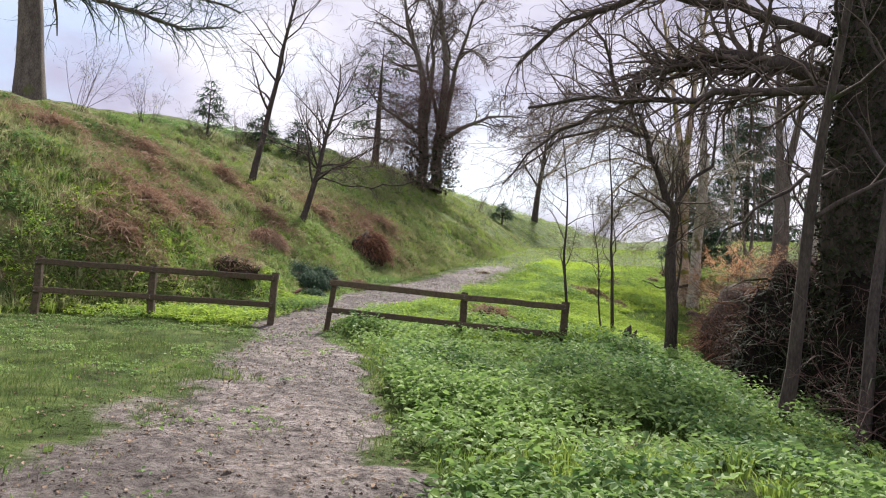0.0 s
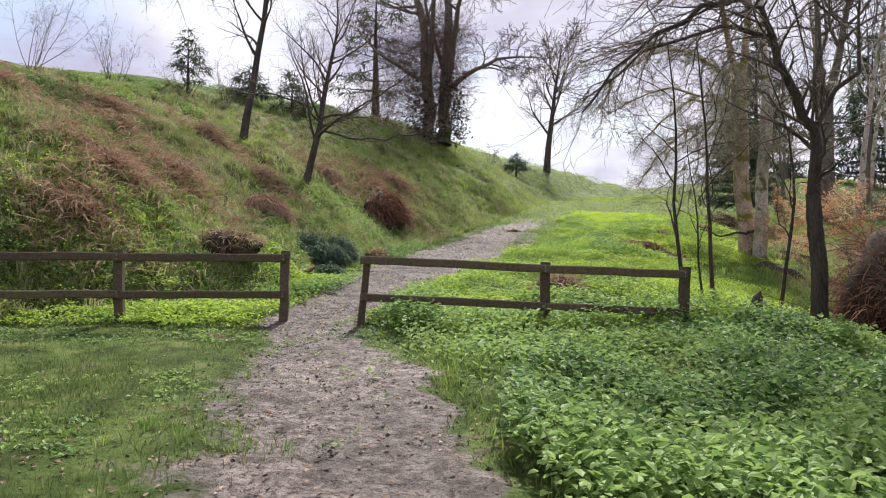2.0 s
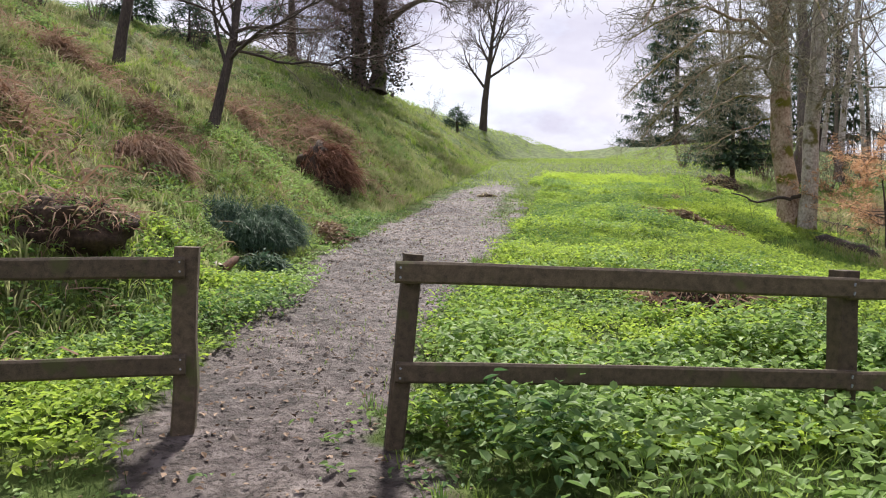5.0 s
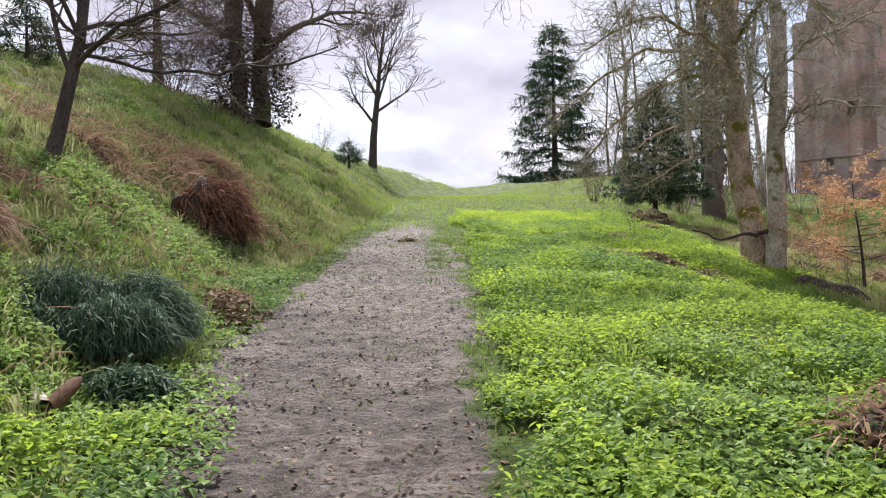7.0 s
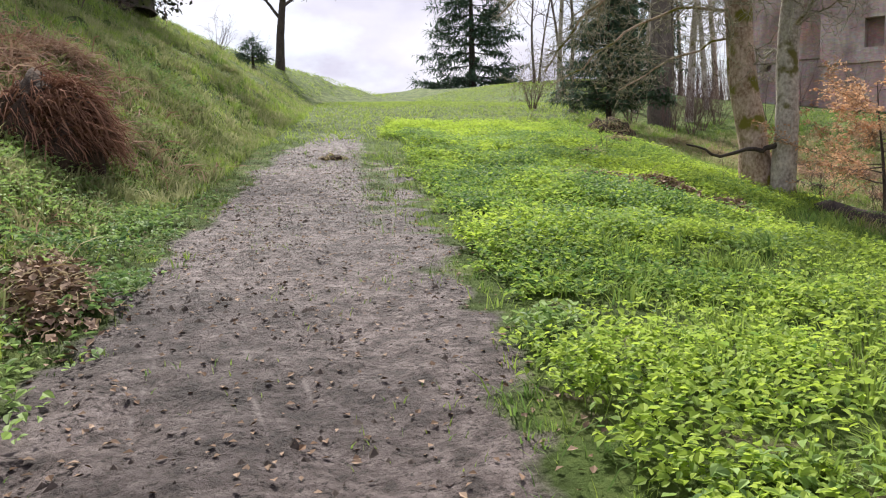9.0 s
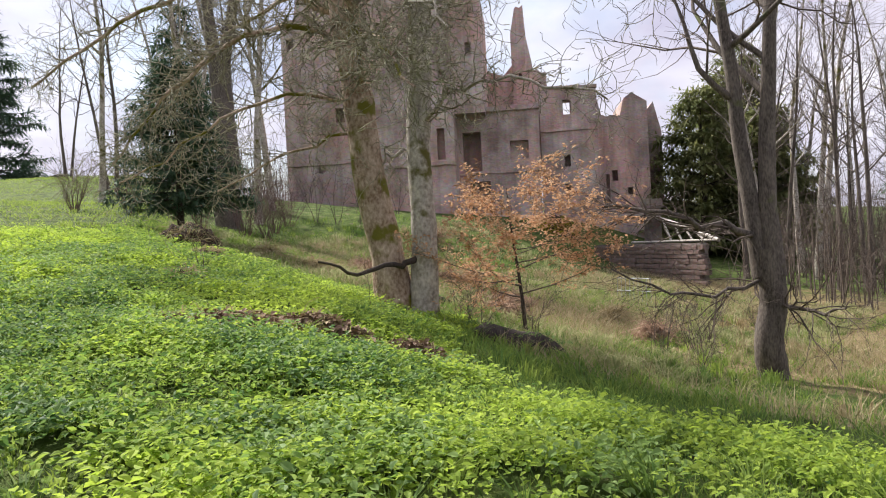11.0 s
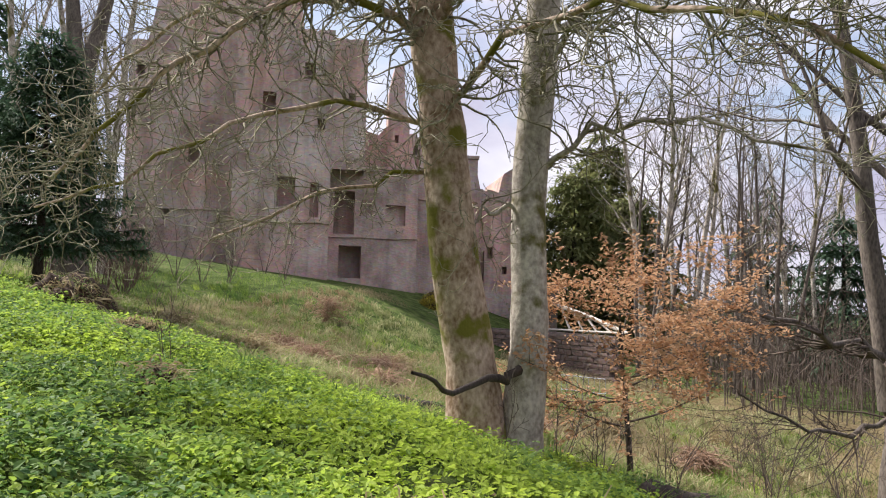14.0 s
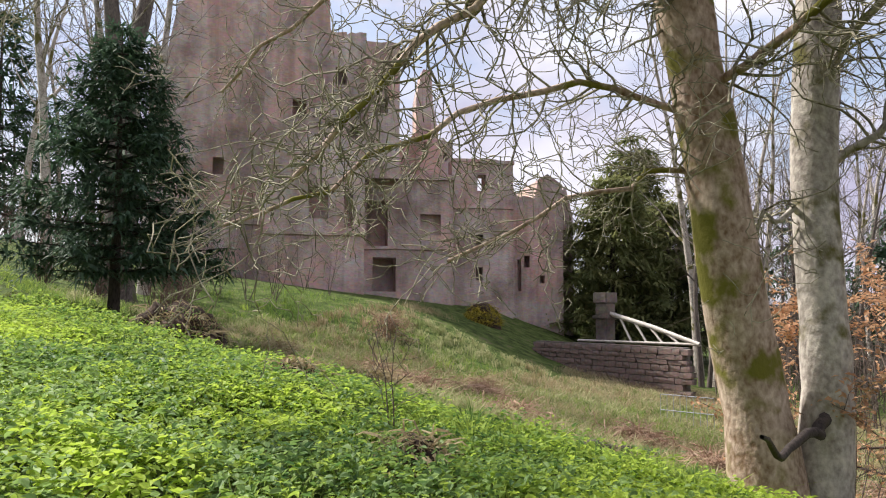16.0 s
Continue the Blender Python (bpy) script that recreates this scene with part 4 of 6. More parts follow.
# the great fir and the small one
conifer("great_fir", spot(42.0, 119.0), "tall dark fir with tiered drooping boughs on the skyline", 25, 8.5, 0.55, 51, NEEDLES, low=0.0, whorls=19, per=9, droop=0.32, spray=1.7, n_spray=60, gaps=0.15, power=0.7)
conifer("young_fir", spot(11.4, 37.5), "young dark green fir tree on the grass by the castle", 4.8, 2.05, 0.10, 52, NEEDLES, low=0.15, whorls=21, per=9, droop=0.15, spray=0.36, n_spray=60, gaps=0.1, power=0.7)

# the twin-stemmed tree by the track and its companions
CROOKED = spec_of(steps=[9, 8, 7, 5], tip=0.004, kids=[9, 8, 7], ratio=[0.36, 0.5, 0.42], wiggle=[0.035, 0.26, 0.4, 0.48], lift=[0.01, -0.02, -0.02, 0.0], angle=[(50, 85), (30, 65), (30, 70)], limb_kids=6, limb_len=0.9) | {"from": [0.40, 0.15, 0.1]}
bare_tree("twin_sycamore", spot(8.38, 28.12), "tall sycamore trunk, rusty and mossy, leaning outwards", [((0, 0, 0), (-0.02, 0.13, 1.0), 5.2, 0.24, True), ((-0.1, 0.6, 5.1), (-0.05, 0.25, 1.0), 8, 0.13), ((-0.1, 0.55, 5.1), (0.1, -0.05, 1.0), 8, 0.14)], CROOKED, BARK_MOSS, TWIG_LICHEN, 61, sides=16, limbs=[
    ([(0.0, 0.46, 4.0), (-0.6, 1.05, 4.35), (-1.3, 1.25, 4.15), (-1.8, 1.45, 3.85), (-2.35, 1.85, 3.3), (-2.6, 2.2, 2.85), (-2.85, 2.6, 2.4)], 0.05, 12),
    ([(-0.1, 0.6, 3.2), (-0.7, 1.3, 3.35), (-1.3, 2.1, 3.0), (-1.8, 2.9, 2.5), (-2.2, 3.5, 2.1)], 0.032, 9),
    ([(-0.05, 0.85, 4.6), (-0.6, 1.7, 5.1), (-1.2, 2.8, 5.2), (-1.7, 4.0, 4.8), (-2.1, 5.0, 4.3), (-2.3, 5.8, 3.9)], 0.055, 10),
    ([(0.1, 0.9, 4.8), (0.2, 1.9, 5.2), (0.1, 3.2, 5.0), (0.0, 4.4, 4.4), (-0.1, 5.2, 3.8)], 0.045, 9),
    ([(-0.1, 0.35, 3.4), (-1.0, -0.5, 3.7), (-2.0, -1.5, 3.5), (-3.0, -2.5, 3.0), (-3.6, -3.3, 2.4)], 0.04, 13),
    ([(-0.1, 0.45, 4.3), (-1.2, -0.1, 4.9), (-2.6, -0.8, 5.0), (-3.8, -1.5, 4.6), (-4.8, -2.1, 3.9)], 0.05, 13),
    ([(0.0, 0.5, 2.7), (-0.5, 1.0, 2.6), (-1.0, 1.5, 2.3), (-1.4, 2.1, 1.9)], 0.024, 8),
    ([(-0.1, 0.4, 5.0), (-1.2, -0.6, 5.7), (-2.6, -1.9, 5.9), (-3.9, -3.2, 5.4), (-4.9, -4.2, 4.5), (-5.5, -4.9, 3.6)], 0.06, 14),
    ([(-0.1, 0.4, 4.6), (-0.8, -1.0, 5.0), (-1.4, -2.6, 5.0), (-1.9, -4.0, 4.4), (-2.3, -5.0, 3.6)], 0.05, 14),
    ([(-0.1, 0.4, 5.2), (-1.4, 0.3, 6.2), (-3.0, 0.1, 6.6), (-4.6, -0.3, 6.2), (-5.8, -0.7, 5.4)], 0.055, 13)])
bare_tree("sycamore", spot(8.60, 27.76), "tall pale grey smooth-barked trunk with a hooked low branch", [((0, 0, 0), (0.02, -0.03, 1.0), 5.5, 0.185, True), ((0.1, -0.15, 5.4), (0.0, 0.06, 1.0), 8, 0.13)], CROOKED, BARK_PALE, TWIG_LICHEN, 62, sides=16, limbs=[
    ([(-0.1, -0.04, 0.96), (-0.42, 0.05, 0.84), (-0.8, 0.2, 0.76), (-1.2, 0.34, 0.82), (-1.6, 0.47, 0.98)], 0.05, 0, BARK_DARK),
    ([(0.05, -0.1, 2.4), (-0.1, 0.15, 2.55), (-0.25, 0.35, 2.45), (-0.35, 0.5, 2.2), (-0.4, 0.6, 1.9)], 0.03, 1),
    ([(0.05, -0.15, 2.9), (0.0, -0.7, 3.3), (0.0, -1.4, 3.35), (0.1, -2.2, 3.2), (0.2, -3.0, 2.9)], 0.036, 8),
    ([(0.05, -0.15, 3.5), (-0.5, -0.4, 4.0), (-1.2, -0.9, 4.2), (-1.8, -1.6, 4.0), (-2.2, -2.3, 3.5)], 0.036, 8),
    ([(0.05, -0.15, 4.3), (0.4, -0.9, 4.8), (0.7, -2.0, 5.0), (0.9, -3.2, 4.7)], 0.04, 8)])
bare_tree("forked_sycamore", spot(12.6, 23.8), "grey forked tree with mossy trunk and low dead boughs", [((0, 0, 0), (-0.05, 0.0, 1.0), 2.1, 0.23, True), ((-0.1, 0.09, 1.9), (-0.09, 0.15, 1.0), 10, 0.15), ((-0.08, -0.09, 1.9), (-0.07, 0.11, 1.0), 10, 0.16)], spec_of(kids=[11, 8, 6], ratio=[0.34, 0.5, 0.5], wiggle=[0.05, 0.2, 0.25, 0.3], limb_kids=3) | {"from": [0.25, 0.2, 0.15]}, BARK, TWIG, 63, sides=14, limbs=[
    ([(-0.2, 0.15, 2.3), (-0.7, 0.8, 2.5), (-1.2, 1.5, 2.8), (-1.6, 2.1, 2.9)], 0.06),
    ([(-0.2, 0.1, 1.6), (-0.8, 0.7, 1.4), (-1.3, 1.2, 1.5), (-1.8, 1.9, 1.9)], 0.035),
    ([(-0.1, -0.2, 1.2), (-0.6, -0.7, 1.1), (-1.2, -1.3, 1.3)], 0.04)])


def beech(at, seed, high):
    rng = np.random.default_rng(seed)
    t = thing("young_beech", at, "small beech keeping its dry orange leaves", "tree")
    out = [[], [], []]
    spec = dict(steps=[7, 6, 4], wiggle=[0.05, 0.1, 0.16], lift=[0.02, 0.0, 0.0], kids=[17, 8], ratio=[0.72, 0.45], thin=[0.45, 0.5], angle=[(70, 95), (35, 60)])
    spec["from"] = [0.28, 0.2]
    shoot(rng, np.array([0, 0, -0.1]), (0.02, 0.03, 1), high, 0.04, 0, out, spec)
    put_part("trunk", tubes("trunk", out[0], 8, BARK_DARK), t)
    put_part("crown", tubes("crown", out[1] + out[2], 4, TWIG), t)
    ends = np.array([p for pts, _ in out[2] for p in pts] + [p for pts, _ in out[1] for p in pts[3:]])
    n = 9000
    pick = ends[rng.integers(0, len(ends), n)] + rng.normal(0, 0.05, (n, 3)) * [1, 1, 0.5]
    put_part("foliage", leaves("foliage", pick, 0.06, BEECH_LEAF, rng, 0.55), t, "dry orange-brown leaves")


beech(spot(10.0, 26.85), 64, 2.5)

# trees and thicket on the falling side of the track, near the start
THIN = spec_of(kids=[9, 6, 5], ratio=[0.34, 0.5, 0.5], wiggle=[0.08, 0.18, 0.25, 0.3], lift=[0.05, 0.03, 0.0, -0.02])
ARCH = spec_of(kids=[8, 8, 7], ratio=[0.35, 0.5, 0.5], wiggle=[0.06, 0.2, 0.26, 0.3], lift=[0.02, 0.0, -0.04, -0.04], limb_kids=8, limb_len=1.1, limb_lift=0.1)
ix, iy = 6.3, 11.7
iz = float(land(ix, iy))
bare_tree("ivy_clad_beech", spot(ix, iy), "massive old ivy-clad trunk with an arching bough over the thicket", [((0, 0, 0), (0.02, 0, 1), 6.0, 0.46, True), ((0.1, 0, 5.5), (-0.25, 0.1, 1), 7, 0.34), ((0.1, 0.1, 5.5), (0.3, 0.0, 1), 7, 0.36)], ARCH, BARK_DARK, TWIG, 71, sides=16, limbs=[
    ([(-0.4, 0.1, 5.0 - iz), (-1.12, 0.28, 5.24 - iz), (-1.72, 0.49, 5.33 - iz), (-2.35, 0.68, 5.28 - iz), (-2.92, 0.82, 5.17 - iz), (-3.23, 0.88, 4.8 - iz)], 0.16, 7),
    ([(-0.5, -0.4, 4.7 - iz), (-1.94, -0.27, 4.59 - iz), (-2.67, -0.06, 4.47 - iz), (-3.78, 0.16, 4.46 - iz), (-4.76, 0.27, 4.34 - iz)], 0.07, 7),
    ([(-0.4, 0.3, 5.6 - iz), (-1.6, 0.9, 6.3 - iz), (-3.0, 1.4, 6.6 - iz), (-4.2, 1.8, 6.2 - iz), (-5.0, 2.1, 5.5 - iz)], 0.09, 9),
    ([(-0.3, -0.3, 3.6 - iz), (-1.0, -0.6, 3.4 - iz), (-1.8, -0.8, 2.9 - iz), (-2.3, -0.9, 2.4 - iz)], 0.04, 3)])
t = bpy.data.objects["ivy_clad_beech"]
g = np.random.default_rng(711)
a, z = g.uniform(0, 6.28, 9000), g.uniform(0, 6.2, 9000)
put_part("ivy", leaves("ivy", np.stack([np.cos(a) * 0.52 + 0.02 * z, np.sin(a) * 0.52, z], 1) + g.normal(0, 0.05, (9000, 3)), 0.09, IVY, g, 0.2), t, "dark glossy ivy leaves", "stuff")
tx, ty = 4.55, 14.7
tz = float(land(tx, ty))
bare_tree("hazel", spot(tx, ty), "crooked dark hazel with a mass of drooping bare twigs", [((0, 0, 0), (-0.06, 0.02, 1), 2.0, 0.11, True)], ARCH, BARK_DARK, TWIG, 72, sides=9, limbs=[
    ([(-0.12, 0.04, 2.0), (-0.12, 0.05, 3.3 - tz), (-0.45, 0.12, 4.02 - tz), (-0.7, 0.17, 4.87 - tz), (-1.1, 0.25, 5.24 - tz)], 0.09, 4),
    ([(-1.1, 0.25, 5.2 - tz), (-1.7, -0.16, 4.94 - tz), (-2.6, -0.06, 4.38 - tz), (-3.3, 0.0, 3.5 - tz)], 0.045, 9),
    ([(-1.1, 0.25, 5.2 - tz), (-1.42, 0.1, 6.09 - tz), (-2.0, 0.18, 6.95 - tz)], 0.05, 8),
    ([(-0.6, 0.15, 4.6 - tz), (-1.2, 0.6, 4.9 - tz), (-2.2, 1.2, 4.7 - tz), (-3.0, 1.8, 4.0 - tz)], 0.04, 9),
    ([(-0.12, 0.05, 3.3 - tz), (0.6, 0.4, 4.2 - tz), (0.9, 0.9, 5.5 - tz)], 0.05, 7)])
for i, (x, y, h, r, dx) in enumerate(((4.55, 9.8, 8.5, 0.09, 0.05), (5.25, 9.3, 8.5, 0.08, 0.04), (2.52, 14.3, 4.2, 0.035, -0.05), (4.05, 17.6, 5.0, 0.045, -0.02), (3.75, 17.0, 3.2, 0.025, -0.12), (5.2, 17.9, 5.2, 0.04, 0.05), (7.6, 15.5, 8.0, 0.08, 0.03), (9.0, 18.0, 9.0, 0.09, -0.03))):
    bare_tree("sapling", spot(x, y), "thin bare sapling beside the fence" if r < 0.05 else "slender bare grey-barked young tree", [((0, 0, 0), (dx, 0.02, 1), h, r)], THIN, BARK_DARK, TWIG, 80 + i, group="saplings by the thicket", sides=7)


def mound_mesh(name, w, d, h, mat, seed, lumps=0.25):
    """A lumpy heap, sunk a little into the ground."""
    rng = random.Random(seed)
    o = Vector((rng.uniform(0, 50), rng.uniform(0, 50), 0))
    bm = bmesh.new()
    bmesh.ops.create_icosphere(bm, subdivisions=4, radius=1)
    for v in bm.verts:
        n = noise.fractal(v.co * 2.2 + o, 0.8, 2.1, 4)
        k = 1 + lumps * n
        v.co = Vector((v.co.x * w / 2 * k, v.co.y * d / 2 * k, max(v.co.z, -0.7) * h * k))
    me = bpy.data.meshes.new(name)
    bm.to_mesh(me)
    bm.free()
    me.polygons.foreach_set("use_smooth", np.full(len(me.polygons), True))
    me.materials.append(mat)
    return me


def surface_points(w, d, h, n, rng):
    a, u = rng.uniform(0, 2 * np.pi, n), rng.uniform(0.0, 1, n)
    r = np.sqrt(1 - u * u)
    return np.stack([np.cos(a) * r * w / 2, np.sin(a) * r * d / 2, u * h], 1)


def fronds(name, pos, length, rng, mat, droop=0.8, wide=0.006, bias=0.35, hang=None):
    """Dead fronds and stalks: thin drooping strips of three faces, lying every way."""
    n = len(pos)
    a = rng.uniform(0, 2 * np.pi, n)
    if hang:
        a = math.atan2(hang[1], hang[0]) + rng.normal(0, 0.55, n)
    out = np.stack([np.cos(a), np.sin(a), np.zeros(n)], 1)
    s = np.stack([-np.sin(a), np.cos(a), rng.normal(0, 0.6, n)], 1) * (wide * rng.uniform(0.4, 1.6, n))[:, None]
    L = (length * rng.uniform(0.3, 1.4, n))[:, None]
    rise = rng.normal(0.3, 0.25, n)[:, None] * np.array([[0, 0, 1.0]])
    sag = (droop * rng.uniform(0.2, 1.3, n))[:, None] * np.array([[0, 0, 1.0]])
    bend = rng.normal(0, 0.15, (n, 3))
    p1 = pos + L * (0.35 * out + 0.6 * rise + 0.4 * bend)
    p2 = pos + L * (0.7 * out + 0.7 * rise - 0.22 * sag + bend)
    p3 = pos + L * (0.95 * out + 0.5 * rise - 0.55 * sag + 1.6 * bend)
    v = np.stack([pos - s, pos + s, p1 + s, p1 - s, p2 + 0.7 * s, p2 - 0.7 * s, p3], 1).reshape(-1, 3)
    k = np.arange(n)[:, None] * 7
    tint = np.repeat(np.clip(rng.normal(bias, 0.3, n), 0, 1), 7)
    return fast_mesh(name, v, tris=k + np.array([[5, 4, 6]]), quads=np.concatenate([k + np.array([[0, 1, 2, 3]]), k + np.array([[3, 2, 4, 5]])]), mats=(mat,), tint=tint)


def patch(x, y, w, label, seed, mat, n, group, high=0.12):
    """A flattened patch of dead stalks lying on the land."""
    g = np.random.default_rng(seed)
    t = thing("bracken_patch", spot(x, y), label, "bracken", group)
    o = np.array(t.location)
    a, r = g.uniform(0, 2 * np.pi, n), np.abs(g.normal(0, 0.45, n)) * w * 0.6
    px, py = x + np.cos(a) * r * (1 + 0.4 * np.sin(3 * a + seed)), y + np.sin(a) * r * (0.7 + 0.3 * np.cos(2 * a + seed))
    p = np.stack([px, py, land(px, py) + g.uniform(0, high, n)], 1) - o
    put_part("stalk_mass", fronds("stalk_mass", p, 0.34, g, mat, 0.55, 0.0065), t, kind="stuff")


def heap(name, x, y, w, d, h, label, category, seed, core, cover, n, length=0.35, group="", moss=0, rot=0.0, hang=None):
    rng = np.random.default_rng(seed)
    t = thing(name, spot(x, y), label, category, group)
    t.rotation_euler = (0, 0, radians(rot))
    t.location.z -= 0.22 * h
    put_part("core", mound_mesh("core", w, d, h, core, seed), t)
    if n:
        put_part("stalk_mass", fronds("stalk_mass", surface_points(w, d, h, n * 3, rng) * [1, 1, 0.95], length, rng, cover, 1.7 if hang else 0.8, 0.007, hang=hang), t, kind="stuff")
    if moss:
        put_part("moss", leaves("moss", surface_points(w * 1.03, d * 1.03, h * 1.03, moss, rng), 0.03, HERB_DARK, rng, 0.4), t, "green moss", "stuff")
    return t


heap("bracken_heap", -2.85, 27.2, 1.2, 1.6, 0.8, "rust-brown dead bracken over a dark undercut clod", "bracken", 101, SOIL, BRACKEN_DARK, 1700, 0.3, "bracken heaps", rot=25, hang=(1, -0.6))
heap("bracken_heap", -4.75, 20.7, 0.95, 1.1, 0.44, "rust-brown dead bracken tussock on the bank", "bracken", 102, SOIL, BRACKEN, 1500, 0.28, "bracken heaps", hang=(1, -0.4))
heap("earth_mound", -4.40, 17.11, 1.2, 0.9, 0.3, "mossy earth lump with dead stalks behind the fence", "mound", 103, SOIL, BRACKEN, 200, 0.2, moss=1400)
heap("mossy_mound", 1.25, 17.0, 1.0, 0.8, 0.38, "brown mossy stump mound in the herbs", "mound", 104, SOIL, BRACKEN, 320, 0.25, moss=700)
heap("gorse_mound", 9.7, 34.9, 1.35, 1.1, 0.55, "brown-green mound of dead gorse on the grass", "mound", 105, SOIL, STRAW, 420, 0.2, moss=1600)
heap("mossy_mound", 6.2, 30.2, 0.55, 0.4, 0.22, "small dark clod in the grass", "mound", 106, SOIL, STRAW, 120, 0.18, moss=200)
heap("mossy_mound", 8.2, 32.3, 0.7, 0.45, 0.22, "small dark clod in the grass", "mound", 107, SOIL, STRAW, 150, 0.2, moss=200)
heap("mossy_mound", 1.3, 30.7, 0.5, 0.25, 0.1, "small dark clod on the track", "mound", 108, SOIL, STRAW, 40, 0.12)
for i, (x, y, w, h) in enumerate(((-6.6, 17.6, 1.6, 0.35), (-7.6, 20.2, 1.8, 0.4), (-5.9, 19.0, 1.4, 0.35), (-8.9, 22.4, 1.6, 0.35), (-3.3, 29.2, 1.8, 0.4), (-2.9, 30.8, 1.2, 0.35), (-4.6, 27.6, 1.5, 0.35), (-5.4, 23.4, 1.1, 0.3), (-6.2, 15.6, 1.2, 0.35), (-9.6, 18.8, 1.7, 0.35), (-6.4, 17.2, 0.9, 0.3), (-7.2, 24.6, 1.3, 0.3), (-2.6, 28.3, 1.2, 0.3))):
    patch(x, y, w * 2.1, "collapsed brown bracken patch on the bank", 120 + i, BRACKEN, 1500, "bracken on the bank", 0.25)
for i, (x, y, w, h) in enumerate(((11.6, 33.0, 0.9, 0.2), (14.3, 33.5, 1.0, 0.22), (16.6, 33.1, 1.3, 0.25), (11.8, 34.8, 0.7, 0.2), (15.0, 34.6, 0.8, 0.25), (13.0, 31.4, 1.2, 0.2), (18.5, 33.6, 1.4, 0.3), (22.5, 37.8, 1.3, 0.7), (14.4, 29.8, 1.2, 0.25), (16.0, 28.0, 1.0, 0.3), (14.0, 26.3, 0.9, 0.3), (12.2, 28.6, 0.8, 0.25))):
    patch(x, y, w * 1.2, "flattened reddish-brown bracken in the rough grass", 140 + i, BRACKEN if i % 3 else STRAW, 900, "bracken in the hollow", h)

# dark thicket round the great trunk
rng = np.random.default_rng(7)
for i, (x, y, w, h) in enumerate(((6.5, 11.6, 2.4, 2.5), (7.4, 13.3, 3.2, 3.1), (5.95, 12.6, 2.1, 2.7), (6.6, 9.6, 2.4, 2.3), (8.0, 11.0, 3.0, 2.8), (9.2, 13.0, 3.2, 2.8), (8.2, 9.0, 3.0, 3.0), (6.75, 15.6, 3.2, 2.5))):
    # the first seven cores are coloured as the darkness within the brambles
    t = heap("bramble_thicket", x, y, w, w, h, "dark tangled bramble and root thicket under the old tree", "thicket", 160 + i, THICKET_SHADE if i < 7 else SOIL, IVY if i < 7 else BRACKEN_DARK, 1500 if i < 7 else 3000, 0.5, "brambles")
    out = [[], [], []]
    spec = dict(steps=[6, 4, 3], wiggle=[0.22, 0.3, 0.3], lift=[-0.06, -0.02, 0.0], kids=[4, 2], ratio=[0.4, 0.4], thin=[0.5, 0.6], angle=[(30, 70), (30, 60)])
    spec["from"] = [0.2, 0.2]
    for p in surface_points(w * 0.95, w * 0.95, h * 0.95, 110 if i < 7 else 260, rng):
        shoot(rng, p, unit(p * [1, 1, 0.6]) + rng.normal(0, 0.5, 3), rng.uniform(0.5, 1.5), 0.011, 0, out, spec)
    put_part("bramble_mass", tubes("bramble_mass", out[0] + out[1] + out[2], 3, TWIG_RED), t, kind="stuff")

# fallen brushwood beside the track, with its sawn butt
t = thing("fir_brushwood", spot(-3.4, 20.3), "heap of cut dark fir branches beside the track", "brushwood")
put_part("core", mound_mesh("core", 1.0, 0.8, 0.3, SOIL, 171, 0.3), t)
for cx, cy, w, h in ((-0.25, 0.1, 0.9, 0.5), (0.3, 0.15, 0.8, 0.42), (0.2, -0.35, 0.7, 0.28), (-0.45, -0.3, 0.7, 0.3)):
    p = surface_points(w, w * 0.8, h, 5000, rng) * (1 + 0.16 * rng.normal(0, 1, (5000, 1))) + [cx, cy, 0]
    put_part("spray_mass", fronds("spray_mass", p, 0.17, rng, NEEDLES, 1.1, 0.0035, 0.2, hang=(cx + 0.4, cy - 0.5)), t, kind="stuff")
t = thing("fallen_branch", spot(-3.35, 18.75), "fallen branch with a broken rusty butt by the track", "branch")
put_part("limb", tubes("limb", [([(0.02, -0.25, 0.06), (-0.15, 0.2, 0.10), (-0.5, 0.8, 0.2), (-0.6, 1.5, 0.42), (-0.2, 2.3, 0.62), (0.3, 2.9, 0.72)], (0.05, 0.045, 0.04, 0.035, 0.03, 0.015))], 7, BARK_PALE), t)
put_part("butt", tubes("butt", [([(-0.02, -0.25, 0.0), (0.06, -0.1, 0.08), (0.13, 0.04, 0.15), (0.15, 0.08, 0.17)], (0.05, 0.05, 0.042, 0.012))], 8, material("rusty_broken_wood", (0.05, 0.026, 0.017), (0.15, 0.075, 0.045), 6, 0.9, 0.5)), t)
t = thing("sprays_on_ground", spot(-2.95, 19.1), "small dark fir spray lying on the verge", "brushwood")
put_part("spray_mass", fronds("spray_mass", surface_points(0.5, 0.35, 0.18, 1500, rng), 0.14, rng, NEEDLES, 0.8, 0.006), t, kind="stuff")


def log_thing(x, y, x2, y2, r, label, seed, mat=BARK_DARK, lift=0.0):
    a, b = spot(x, y), spot(x2, y2)
    t = thing("fallen_log", a, label, "log")
    g = np.random.default_rng(seed)
    pts = [np.array(b - a) * k + [g.normal(0, 0.03), g.normal(0, 0.03), r * 0.6 + lift + g.normal(0, 0.02)] for k in np.linspace(0, 1, 7)]
    put_part("log", tubes("log", [(pts, r * np.array([0.25, 0.95, 1.05, 1, 0.95, 0.85, 0.2]))], 10, mat), t)
    put_part("moss", leaves("moss", np.concatenate([np.array(pts)[g.integers(0, 7, 400)] + g.normal(0, 0.1, (400, 3)) * [1, 1, 0] + [0, 0, r * 0.8]]), 0.04, HERB_DARK, g, 0.6), t, "green moss", "stuff")


